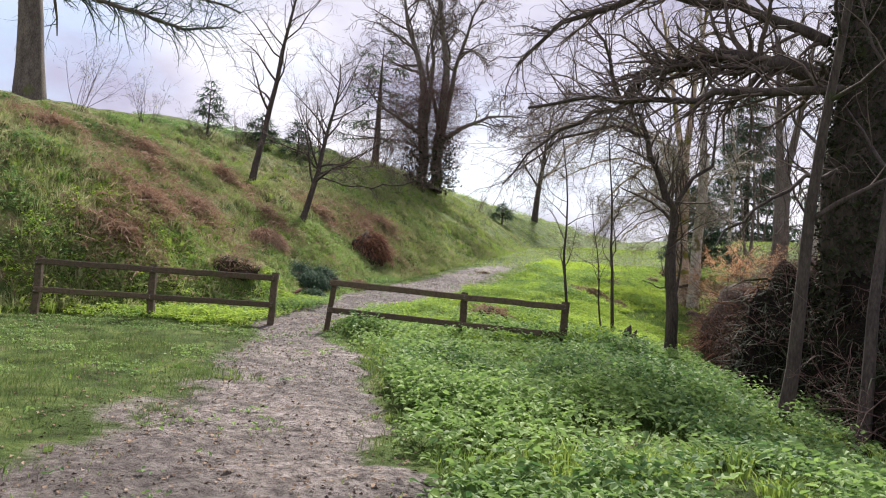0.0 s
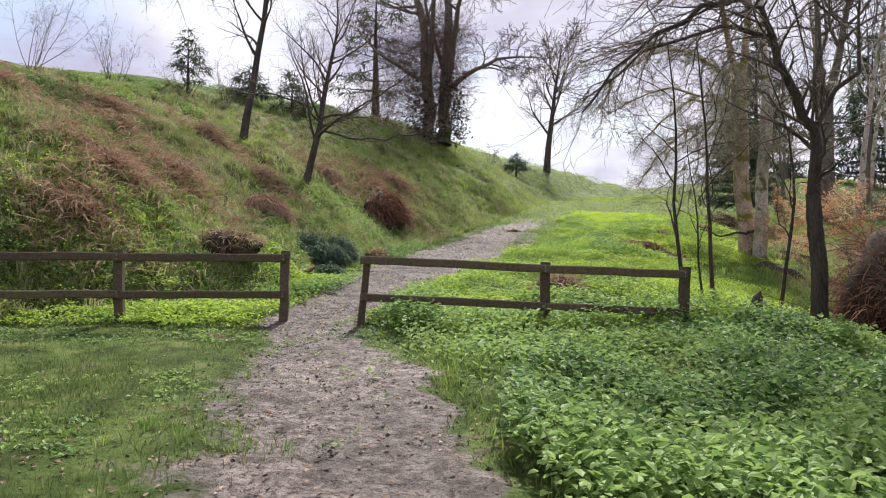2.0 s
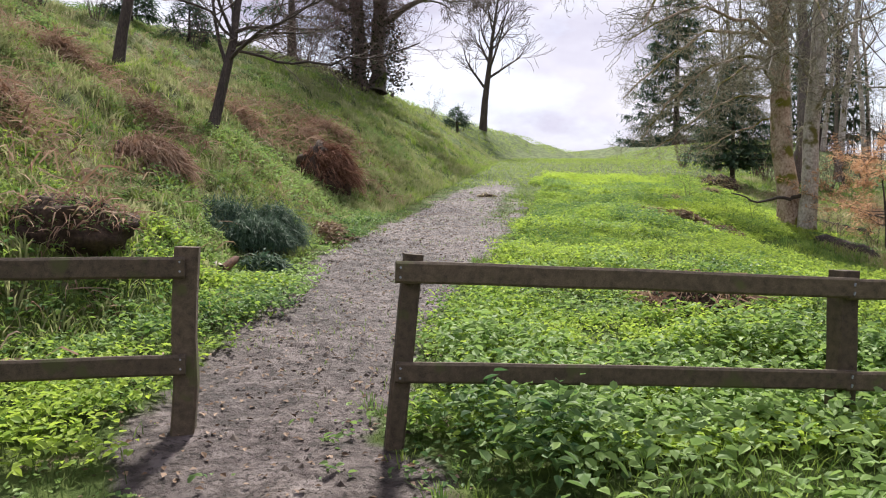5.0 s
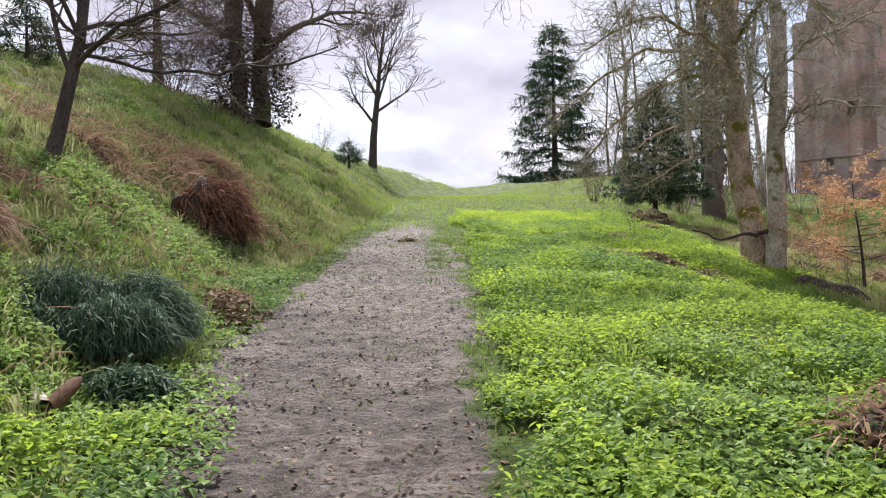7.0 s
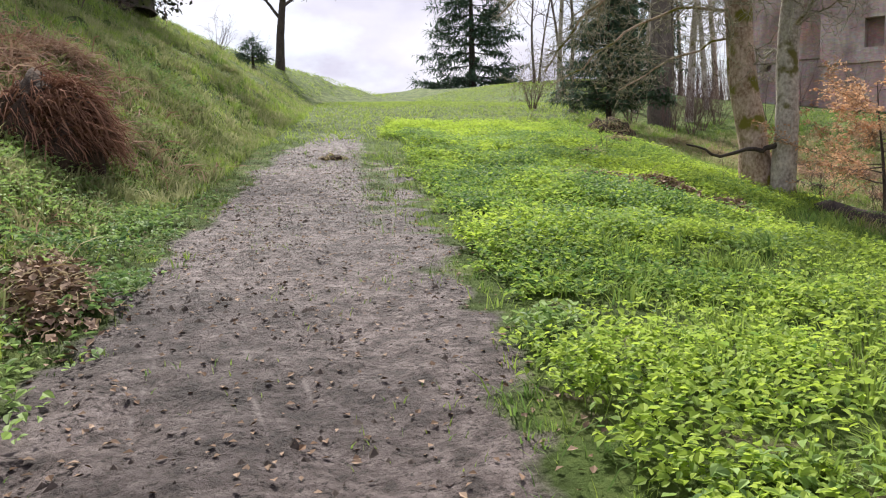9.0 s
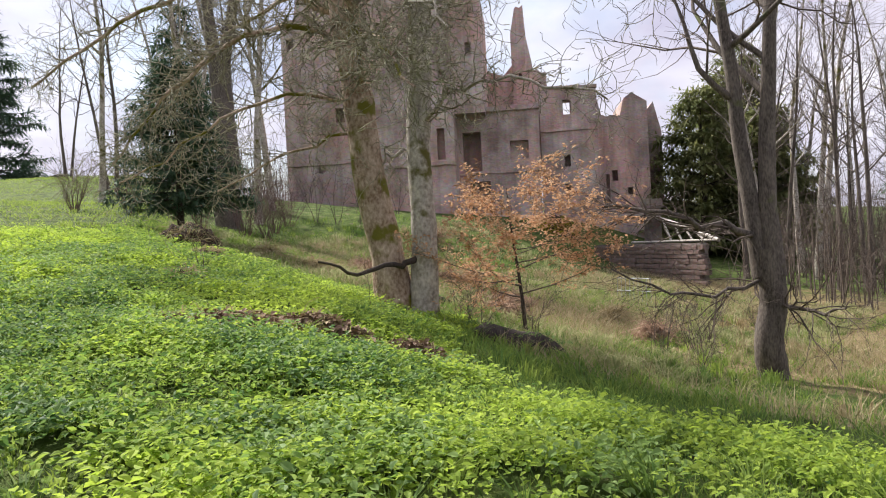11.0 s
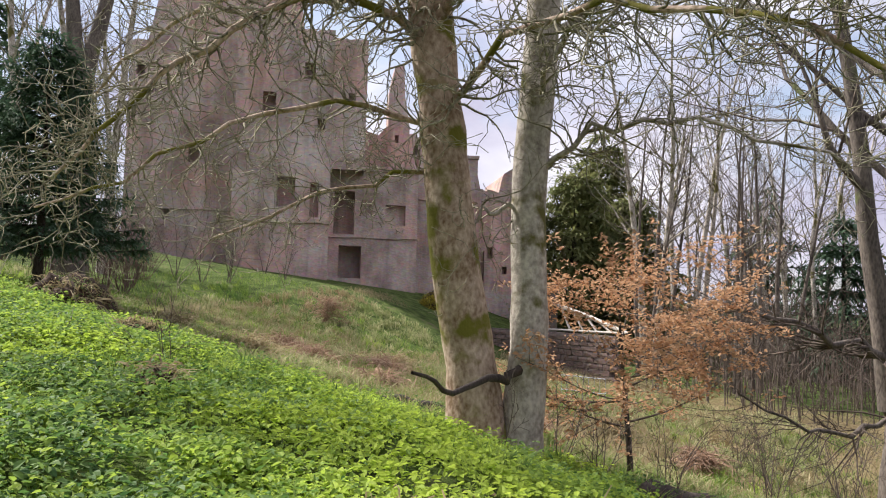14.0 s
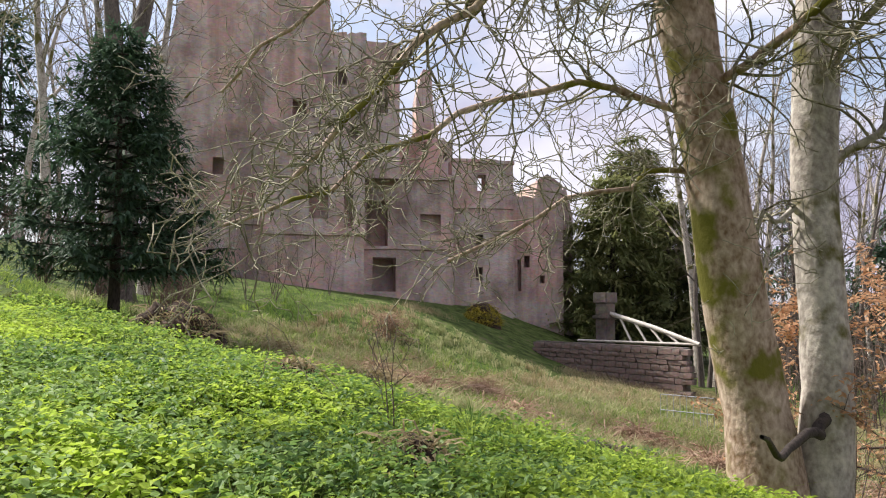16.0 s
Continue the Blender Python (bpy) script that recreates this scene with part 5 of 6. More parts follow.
log_thing(8.1, 26.6, 9.1, 25.7, 0.16, "dark rotting log half buried at the slope edge", 181)
log_thing(9.9, 29.9, 11.3, 29.2, 0.12, "dark fallen log in the grass below the trunks", 182)
log_thing(2.9, 15.6, 4.4, 14.0, 0.12, "mossy fallen log behind the fence", 183)
log_thing(3.1, 16.3, 4.3, 16.1, 0.07, "thin fallen log behind the fence", 184)
log_thing(1.2, 15.4, 2.6, 15.5, 0.06, "thin mossy branch lying in the herbs", 185)
for i, (x, y, h, r) in enumerate(((3.75, 15.0, 0.5, 0.10), (4.0, 15.6, 0.42, 0.06))):
    t = thing("stump", spot(x, y), "splintered dark stump beside the fallen log", "stump", "stumps")
    put_part("stump", tubes("stump", [([(0, 0, -0.1), (0.02, 0, h * 0.5), (0.05, 0.02, h * 0.8), (0.1, 0.04, h)], (r * 1.3, r, r * 0.7, r * 0.1))], 7, BARK_DARK), t)

# stems by the twin trunks and under the castle
for i, (x, y, h, n) in enumerate(((7.2, 27.6, 1.0, 1), (8.9, 27.0, 0.9, 5), (9.4, 26.4, 1.0, 6), (9.2, 27.5, 1.1, 4), (12.0, 25.4, 1.2, 6), (13.2, 25.2, 1.3, 7), (11.3, 24.6, 1.0, 5), (14.4, 24.2, 1.4, 8), (15.5, 25.8, 1.2, 7), (6.9, 30.6, 0.9, 2))):
    bush("whip_stems", spot(x, y), "thin bare upright stems in the rough grass", h, n, 200 + i, TWIG, 0.35, group="whip stems", r=0.008)
for i, (x, y, h) in enumerate(((14.6, 41.0, 2.0), (16.0, 40.6, 2.2), (17.6, 41.4, 2.3), (15.2, 43.2, 2.2), (18.9, 42.4, 2.2), (13.2, 42.6, 1.8), (12.2, 44.0, 1.9), (20.5, 43.4, 2.1))):
    bush("blackthorn", spot(x, y), "leafless reddish thicket of thin upright stems", h, 22, 220 + i, TWIG_RED, 0.28, group="blackthorn thicket", r=0.012)
for i, (x, y, h) in enumerate(((22.4, 42.6, 3.4), (23.2, 42.2, 3.0), (22.0, 43.4, 3.6), (24.4, 43.0, 2.6), (26.5, 42.0, 2.2), (27.5, 43.6, 2.4), (20.2, 44.5, 3.0))):
    bush("elder_stems", spot(x, y), "few thin bare saplings before the castle wall", h, 3, 240 + i, TWIG, 0.12, group="castle saplings", r=0.02)
heap("gorse_bush", 33.2, 38.3, 2.2, 1.4, 0.9, "yellow-flowered gorse on the castle mound", "bush", 251, SOIL, material("gorse", (0.10, 0.10, 0.02), (0.30, 0.26, 0.03), 4, 0.8, 0, tint=(0.5, 0.38, 0.03)), 1400, 0.25)

# ---- far woodland ----
POLE = spec_of(steps=[8, 5, 4], kids=[16, 7], ratio=[0.2, 0.5], thin=[0.4, 0.5], angle=[(30, 60), (30, 60)], wiggle=[0.04, 0.15, 0.22], lift=[0.02, 0.1, 0.05], tip=0.006) | {"from": [0.35, 0.2]}
poles = [bare_tree("ash_pole", spot(36.3, 27.4), "tall slim bare tree in the wood", [((0, 0, 0), (0.02, 0.0, 1), 15, 0.16)], POLE, BARK_PALE, TWIG, 301, group="woodland poles", sides=7),
         bare_tree("ash_pole", spot(34.2, 25.0), "tall slim bare tree in the wood", [((0, 0, 0), (-0.05, 0.03, 1), 13, 0.13), ((0.3, 0.2, 0), (0.08, 0.1, 1), 12, 0.11)], POLE, BARK, TWIG, 302, group="woodland poles", sides=7),
         bare_tree("ash_pole", spot(41.8, 28.0), "tall slim bare tree in the wood", [((0, 0, 0), (0.0, -0.04, 1), 17, 0.2)], POLE, BARK_PALE, TWIG, 303, group="woodland poles", sides=7)]
wood = random.Random(5)
for i in range(52):
    while True:
        if i < 44:
            x, y = wood.uniform(27, 62), wood.uniform(-2, 31)
            if x - y * 0.3 < 24:
                continue
        elif i < 48:
            x, y = wood.uniform(24, 38), wood.uniform(58, 68)
            if x < 0.5 * (y - 13) + 1:
                continue
        else:
            x, y = wood.uniform(12, 30), wood.uniform(2, 16)
        break
    s = wood.uniform(0.8, 1.15)
    p = poles[i % 3]
    c = copy_thing(p, Matrix.Translation(spot(x, y)) @ Euler((0, 0, wood.uniform(0, 6.3))).to_matrix().to_4x4())
    c.scale = (s, s, s)
for i, (x, y) in enumerate(((17.3, 51.1), (19.9, 54.2), (19.2, 47.5), (18.3, 44.5), (23.0, 49.6), (19.9, 44.5), (23.0, 47.1), (26.6, 71.1), (27.7, 58.6))):
    c = copy_thing(poles[i % 3], Matrix.Translation(spot(x, y)) @ Euler((0, 0, i * 1.7)).to_matrix().to_4x4())
    c.scale = (0.9, 0.9, 0.9)
conifer("cypress", spot(50.0, 34.0), "tall olive-green cypress in the wood behind the castle", 13, 4.2, 0.3, 311, NEEDLES_LIGHT, low=0.02, whorls=18, per=9, droop=-0.3, spray=1.2, n_spray=46, power=0.6, group="evergreens")
conifer("cypress", spot(46.5, 31.6), "tall olive-green cypress in the wood behind the castle", 9, 3.4, 0.25, 312, NEEDLES_LIGHT, low=0.02, whorls=16, per=9, droop=-0.3, spray=1.1, n_spray=44, power=0.55, group="evergreens")
conifer("yew", spot(43.0, 34.2), "broad dark green yew behind the low wall", 9.5, 3.4, 0.3, 313, NEEDLES_LIGHT, low=0.02, whorls=16, per=9, droop=-0.1, spray=1.0, n_spray=46, power=0.45, group="evergreens")
for i, (x, y, h, w) in enumerate(((46, 20.7, 9, 3.6), (52, 14, 12, 4), (40, 8, 10, 3.6), (58, 24, 12, 4.5), (48, 5, 10, 4), (30, 63, 12, 4))):
    conifer("spruce", spot(x, y), "dark spruce deep in the wood", h, w, 0.25, 320 + i, NEEDLES, low=0.08, whorls=13, per=8, droop=0.2, spray=1.3, n_spray=30, gaps=0.15, group="evergreens")
for i, (x, y) in enumerate(((-5.6, 48.0),)):
    conifer("pine", spot(x, y), "dark pine behind the big sycamore", 8, 3.0, 0.25, 330 + i, NEEDLES, low=0.15, whorls=10, per=7, droop=0.1, spray=0.7, n_spray=20, gaps=0.4, power=0.5, group="skyline pines")
for i, (x, y, h) in enumerate(((-10.0, 30.5, 2.4), (-8.6, 33.2, 1.5), (-7.4, 35.0, 1.8), (2.6, 50.0, 1.2))):
    conifer("pine", spot(x, y), "small scrubby pine on the bank top", h, 1.0, 0.06, 335 + i, NEEDLES, low=0.15, whorls=7, per=6, droop=-0.1, spray=0.4, n_spray=22, gaps=0.2, group="skyline pines")
bare_tree("sycamore", spot(17.6, 43.3), "big grey bare tree behind the young fir", [((0, 0, 0), (0.0, 0.02, 1), 6, 0.42, True), ((0, 0.1, 5.8), (-0.1, 0.15, 1), 9, 0.25), ((0.05, 0.05, 5.8), (0.1, -0.12, 1), 9, 0.25)], spec_of(kids=[11, 8, 6], ratio=[0.4, 0.5, 0.5], wiggle=[0.05, 0.2, 0.25, 0.3], tip=0.005), BARK, TWIG, 341)


def undergrowth(name, x0, x1, y0, y1, n, seed, label):
    """A far belt of scrub too fine to tell apart."""
    g = np.random.default_rng(seed)
    lines = []
    for _ in range(n):
        x, y = g.uniform(x0, x1), g.uniform(y0, y1)
        z = float(land(x, y, False))
        h = g.uniform(1.0, 4.5)
        d = g.normal(0, 0.35, 2)
        lines.append(([(x, y, z - 0.1), (x + d[0] * 0.4, y + d[1] * 0.4, z + h * 0.5), (x + d[0] * 1.4, y + d[1] * 1.4, z + h)], (0.025, 0.018, 0.006)))
        for _ in range(4):
            k = g.uniform(0.3, 1)
            e = g.normal(0, 0.7, 3)
            b = np.array([x + d[0] * k, y + d[1] * k, z + h * k])
            lines.append(([b, b + e * 0.5 + [0, 0, 0.2], b + e + [0, 0, 0.3]], (0.012, 0.009, 0.005)))
    tagged(new(name, tubes(name, lines, 3, TWIG)), label, "undergrowth", kind="stuff")


undergrowth("woodland_undergrowth", 26, 66, 4, 29, 2000, 351, "brown leafless scrub filling the wood")
undergrowth("skyline_scrub", 30, 62, 52, 68, 700, 352, "brown leafless scrub along the skyline")
undergrowth("hollow_scrub", 13, 30, 4, 17, 700, 353, "brown leafless scrub in the hollow")


# ---- low wall by the castle ----
def build_low_wall():
    a, b = Vector((31.9, 35.75, 0)), Vector((28.3, 29.9, 0))
    d = (b - a)
    u = d.normalized()
    nrm = Vector((u.y, -u.x, 0))
    if nrm.dot(Vector((-1, -0.3, 0))) < 0:
        nrm = -nrm
    w = thing("rubble_wall", (a.x, a.y, 0), "low coursed rubble wall with an uneven grassy top", "wall")
    g = random.Random(9)
    corners = [(*(u * k + nrm * o).xy, z) for z in (-0.6, 1.86) for k, o in ((0.03, -0.42), (d.length - 0.03, -0.42), (d.length - 0.03, -0.06), (0.03, -0.06))]
    sides = [[0, 1, 2, 3], [4, 7, 6, 5], [0, 4, 5, 1], [1, 5, 6, 2], [2, 6, 7, 3], [3, 7, 4, 0]]
    put_part("wall_core", fast_mesh("wall_core", np.array(corners), quads=np.array(sides), mats=(STONE_GREY,)), w)
    shapes = []
    for k in range(6):
        bm = bmesh.new()
        bmesh.ops.create_cube(bm, size=1)
        bmesh.ops.subdivide_edges(bm, edges=bm.edges, cuts=1, use_grid_fill=True)
        for v in bm.verts:
            v.co = v.co * (1 - 0.12 * max(0, v.co.length - 0.6)) + Vector((g.uniform(-0.04, 0.04), g.uniform(-0.05, 0.05), g.uniform(-0.05, 0.05)))
        me = bpy.data.meshes.new("stone")
        bm.to_mesh(me)
        bm.free()
        me.materials.append(STONE_GREY)
        shapes.append(me)
    z = -0.5
    ang = math.atan2(u.y, u.x)
    count = 0
    while z < 1.8:
        hz = g.uniform(0.16, 0.26)
        s = g.uniform(-0.1, 0.1)
        while s < d.length and count < 300:
            L = g.uniform(0.25, 0.6)
            ob = new("stone", g.choice(shapes))
            ob.parent = w
            ob.location = (u * (s + L / 2) + nrm * g.uniform(-0.1, -0.06)).to_3d() + Vector((0, 0, z + hz / 2))
            ob.rotation_euler = (0, 0, ang)
            ob.scale = (L - 0.02, 0.3, hz - 0.02)
            s += L
            count += 1
        z += hz
    # pillar behind it with bleached fallen timbers
    pl = thing("stone_pillar", (31.6, 32.9, 0.0), "square weathered stone gate pillar with a cap", "pillar")
    for nm, sz, z0, z1 in (("shaft", 0.27, 0.2, 3.35), ("collar", 0.36, 2.75, 2.9), ("cap", 0.33, 3.35, 3.75)):
        bm = bmesh.new()
        bmesh.ops.create_cube(bm, size=1)
        bmesh.ops.scale(bm, vec=(sz * 2, sz * 2, z1 - z0), verts=bm.verts)
        bmesh.ops.bevel(bm, geom=bm.edges, offset=0.03, segments=2, affect="EDGES")
        bmesh.ops.translate(bm, verts=bm.verts, vec=(0, 0, (z0 + z1) / 2))
        bmesh.ops.rotate(bm, verts=bm.verts, cent=(0, 0, 0), matrix=Euler((0, 0, ang)).to_matrix())
        part(nm, bm, STONE_GREY, pl)
    st = thing("timber_stair", (31.2, 32.4, 1.85), "collapsed bleached timber stair rail leaning on the pillar", "stair rail")
    top, low = np.array([0.3, 0.3, 1.1]), np.array([-2.2, -3.0, 0.1])
    put_part("rail", tubes("rail", [([top, (top + low) / 2 + [0, 0, 0.05], low], (0.09, 0.09, 0.08))], 5, WHITE_WOOD), st)
    put_part("rail", tubes("rail", [([np.array([0.7, 1.6, 0.06]), np.array([-0.8, -0.9, 0.08]), low], (0.05, 0.05, 0.05))], 5, WHITE_WOOD), st)
    for k in (0.12, 0.3, 0.48, 0.66, 0.82):
        p = top + (low - top) * k
        put_part("baluster", tubes("baluster", [([p, np.array([p[0] - 0.35, p[1] - 0.45, 0.08])], (0.05, 0.04))], 5, WHITE_WOOD), st)
    pn = thing("wire_panel", spot(20.6, 29.4), "leaning galvanised wire fence panel in the hollow", "fence panel")
    for k in range(9):
        x = -0.6 + 0.15 * k
        put_part("wire", tubes("wire", [([(x * 0.4, x, 0.0), (x * 0.4 + 0.05, x, 0.75)], (0.006, 0.006))], 4, GALV), pn)
    for zz in (0.02, 0.38, 0.74):
        put_part("wire", tubes("wire", [([(-0.24 + zz * 0.06, -0.6, zz), (0.24 + zz * 0.06, 0.6, zz)], (0.009, 0.009))], 4, GALV), pn)


build_low_wall()


# ---- plants on the ground ----
def sown(rng, n, x0, x1, y0, y1, keep):
    """Points on the land in a rectangle, kept by a chance that keep(x, y) gives."""
    x, y = rng.uniform(x0, x1, n), rng.uniform(y0, y1, n)
    ok = rng.uniform(0, 1, n) < keep(x, y)
    x, y = x[ok], y[ok]
    return np.stack([x, y, land(x, y) - 0.01], 1)


def patchy(x, y, scale, seed, lo=-0.1, hi=0.3):
    return ease((lattice(x * scale, y * scale, seed) + 0.5 * lattice(x * scale * 2.3, y * scale * 2.3, seed + 1) - lo) / (hi - lo))


def stuff(name, me, label, category):
    return tagged(new(name, me), label, category, kind="stuff")


rng = np.random.default_rng(99)
right = lambda x, y: x - track(y)
green = lambda x, y: 1 - np.clip(mud_mask(x, y) * 1.25, 0, 1)
bare = lambda x, y: np.clip(1.3 * np.exp(-((x - 4.6) / 0.75) ** 2 - ((y - 26.7) / 0.75) ** 2) + np.exp(-((x - 5.5) / 0.5) ** 2 - ((y - 25.5) / 0.35) ** 2), 0, 1)
# short turf by the track
pos = sown(rng, 330000, -8.5, 3.0, -1, 34, lambda x, y: green(x, y) ** 1.5 * np.where(right(x, y) < 1.6, 1, 0) * np.where(x > foot_line(y) - 0.6, 1, 0) * (0.25 + 0.75 * patchy(x, y, 1.1, 20)) * np.where(y < 14.5, 1, 0.8))
stuff("turf", blades("turf", pos, np.where(patchy(pos[:, 0], pos[:, 1], 0.8, 22) > 0.6, 0.09, 0.055), 0.0045, 0.7, TURF, rng, 0.25), "short green turf beside the track", "grass")
# sparse blades in the mud
pos = sown(rng, 90000, -4.5, 3.5, -1, 36, lambda x, y: ease(mud_mask(x, y) * 3) * np.clip(1.25 - mud_mask(x, y), 0.2, 1) * patchy(x, y, 1.3, 24, 0.0, 0.5))
stuff("track_grass", blades("track_grass", pos, 0.045, 0.004, 0.8, GRASS, rng, 0.3), "sparse trodden grass in the mud", "grass")
# long grass among the herbs
pos = sown(rng, 210000, -1.5, 9.5, 1, 36, lambda x, y: np.where((right(x, y) > 0.9) & (x < fall_line(y) + 2.5), 1, 0) * green(x, y) * (1 - bare(x, y)) * (0.12 + 0.88 * patchy(x, y, 0.7, 26, 0.1, 0.5)) * np.where(y > 22, 0.3, 1))
stuff("long_grass", blades("long_grass", pos, 0.15, 0.0045, 1.0, GRASS, rng, 0.4), "tufts of long green grass in the herbs", "grass")


def herb_points(rng, x, y, per, high, radius):
    """Leaf positions: several leaves round each plant, near its top."""
    n = len(x)
    h = high * rng.uniform(0.45, 1.15, n)
    X, Y, H = np.repeat(x, per), np.repeat(y, per), np.repeat(h, per)
    m = n * per
    off = rng.normal(0, radius, (m, 2))
    return np.stack([X + off[:, 0], Y + off[:, 1], np.repeat(land(x, y), per) + H * rng.uniform(0.55, 1.05, m)], 1)


def herbs(name, n, box, keep, per, high, size, mat, bias, label, seed):
    g = np.random.default_rng(seed)
    p = sown(g, n, *box, keep)
    q = herb_points(g, p[:, 0], p[:, 1], per, high * (0.6 + 0.7 * patchy(p[:, 0], p[:, 1], 0.9, 28, -0.4, 0.6)), size * 1.1)
    tint_bias = np.repeat(bias * (0.5 + 0.9 * patchy(p[:, 0], p[:, 1], 0.6, 30, -0.5, 0.5)), per)
    stuff(name, leaves(name, q, size, mat, g, 0.62, tint_bias, 0.75, broad=True), label, "herbs")


in_herbs = lambda x, y: np.where((right(x, y) > mud_edge(y) + 0.2 + 0.3 * lattice(y * 1.3, x * 0, 33) + 0.25 * lattice(y * 3.7, x * 2.1, 37)) & (x < fall_line(y) + 2.6 + 0.8 * lattice(y * 0.7, x * 0, 35)), 1, 0) * green(x, y) * (1 - bare(x, y))
herbs("ground_elder", 68000, (-2.0, 8.5, 13.5, 36), lambda x, y: in_herbs(x, y) * (0.2 + 0.8 * patchy(x, y, 1.1, 34, -0.35, 0.15)) * np.where(y > 23.5, 0.3, 1), 8, 0.2, 0.043, HERB, 0.5, "bright yellow-green ground elder beside the track", 401)
herbs("nettles", 24000, (-1.6, 6.5, 1, 15.5), lambda x, y: in_herbs(x, y) * (0.2 + 0.8 * patchy(x, y, 1.2, 36, -0.35, 0.15)), 7, 0.3, 0.065, HERB_DARK, 0.55, "dense green nettles and ground elder before the fence", 402)
herbs("cow_parsley", 24000, (-2.0, 7.5, 15, 34), lambda x, y: in_herbs(x, y) * patchy(x, y, 0.8, 37, -0.05, 0.25) * np.where(right(x, y) < 4.5, 1, 0.3), 7, 0.22, 0.05, HERB_DARK, 0.6, "darker blue-green herbs among the ground elder", 405)
herbs("verge_nettles", 14000, (-7, -1, 14.5, 30), lambda x, y: np.where((x < foot_line(y) + 0.75) & (x > foot_line(y) - 1.4), 1, 0) * (0.15 + 0.85 * patchy(x, y, 0.8, 38, 0, 0.4)), 6, 0.16, 0.05, HERB_DARK, 0.7, "pale green nettles along the bank foot", 403)
herbs("bank_herbs", 26000, (-13, 0, 13.5, 40), lambda x, y: np.where(x < foot_line(y) - 1.0, 1, 0) * patchy(x, y, 0.7, 42, 0.0, 0.5), 6, 0.16, 0.06, HERB_DARK, 0.5, "patches of green herbs on the bank", 404)
def tussocks(name, n, box, keep, per, high, wide, radius, mat, bias, label, seed, spread=0.22):
    """Tufts of grass: blades that arch out of common roots, each tuft in its own tone."""
    g = np.random.default_rng(seed)
    c = sown(g, n, *box, keep)
    m = len(c)
    a, r = g.uniform(0, 2 * np.pi, m * per), np.abs(g.normal(0, 0.6, m * per)) * radius
    d = np.stack([np.cos(a), np.sin(a), np.zeros(m * per)], 1)
    p = np.repeat(c, per, 0) + d * r[:, None]
    p[:, 2] = land(p[:, 0], p[:, 1]) - 0.02
    h = np.repeat(high * g.uniform(0.5, 1.35, m), per) * g.uniform(0.55, 1.1, m * per)
    out = d * (h * (0.3 + 0.5 * r / radius) * g.uniform(0.4, 1.4, m * per))[:, None] + np.repeat(g.normal(0, 0.25, (m, 3)) * [1, 1, 0], per, 0) * h[:, None]
    up = np.stack([np.zeros(m * per), np.zeros(m * per), h], 1)
    b = a + g.normal(0, 0.6, m * per)
    side = np.stack([-np.sin(b), np.cos(b), np.zeros(m * per)], 1) * (wide * g.uniform(0.6, 1.3, m * per))[:, None]
    mid = p + 0.65 * up + 0.35 * out
    tip = p + 0.85 * up + 1.1 * out
    v = np.stack([p - side, p + side, mid + 0.8 * side, mid - 0.8 * side, tip], 1).reshape(-1, 3)
    k = np.arange(m * per)[:, None] * 5
    tint = np.repeat(np.clip(np.repeat(g.normal(bias, spread, m), per) + g.normal(0, 0.12, m * per), 0, 1), 5)
    stuff(name, fast_mesh(name, v, tris=k + np.array([[3, 2, 4]]), quads=k + np.array([[0, 1, 2, 3]]), mats=(mat,), tint=tint), label, "grass")


on_bank = lambda x, y: np.where((x < foot_line(y) + 0.2) & (x > foot_line(y) - 10), 1, 0)
tussocks("bank_tussocks", 13000, (-14, 4, 13, 42), lambda x, y: on_bank(x, y) * np.where(x > foot_line(y) - 6.5, 1, 0.35) * (0.15 + 0.85 * patchy(x, y, 0.55, 71, -0.2, 0.3)), 24, 0.24, 0.009, 0.12, GRASS_DRY, 0.3, "tufts of rough green grass on the bank", 601)
tussocks("bank_fresh_tufts", 4200, (-12, 3, 13, 42), lambda x, y: on_bank(x, y) * patchy(x, y, 0.6, 73, -0.1, 0.3), 22, 0.22, 0.009, 0.11, GRASS, 0.45, "fresh green tufts on the bank", 602)
tussocks("verge_tufts", 1100, (-0.8, 8, 4, 34), lambda x, y: np.where((right(x, y) > 1.0) & (x < fall_line(y) + 3), 1, 0) * green(x, y) * patchy(x, y, 0.5, 75, -0.1, 0.4) * np.where(y > 22, 0.45, 1), 46, 0.24, 0.006, 0.10, GRASS, 0.5, "long grass tufts standing in the herbs", 603)
tussocks("meadow_tufts", 5000, (4, 24, 17, 42), lambda x, y: np.where(x > fall_line(y) + 0.3, 1, 0) * patchy(x, y, 0.45, 77, -0.2, 0.3), 24, 0.25, 0.008, 0.13, GRASS, 0.35, "tufts of meadow grass on the falling ground", 604)
tussocks("slope_tufts", 4200, (9, 27, 24, 42), lambda x, y: np.where(x > fall_line(y) + 1.5, 1, 0) * patchy(x, y, 0.35, 85, -0.2, 0.3), 20, 0.26, 0.012, 0.16, GRASS_DRY, 0.4, "pale rough tufts on the slope below the castle", 606, 0.3)
tussocks("slope_straw_tufts", 2200, (9, 27, 22, 40), lambda x, y: np.where(x > fall_line(y) + 2.5, 1, 0) * patchy(x, y, 0.3, 87, 0.0, 0.4), 20, 0.28, 0.010, 0.16, STRAW, 0.4, "bleached straw tufts on the slope below the castle", 607, 0.3)
tussocks("rise_tufts", 2600, (0, 10, 23, 38), lambda x, y: in_herbs(x, y) * (0.3 + 0.7 * patchy(x, y, 0.6, 89, -0.3, 0.3)), 18, 0.15, 0.006, 0.11, GRASS, 0.75, "short bright grass tufts near the top of the rise", 608)
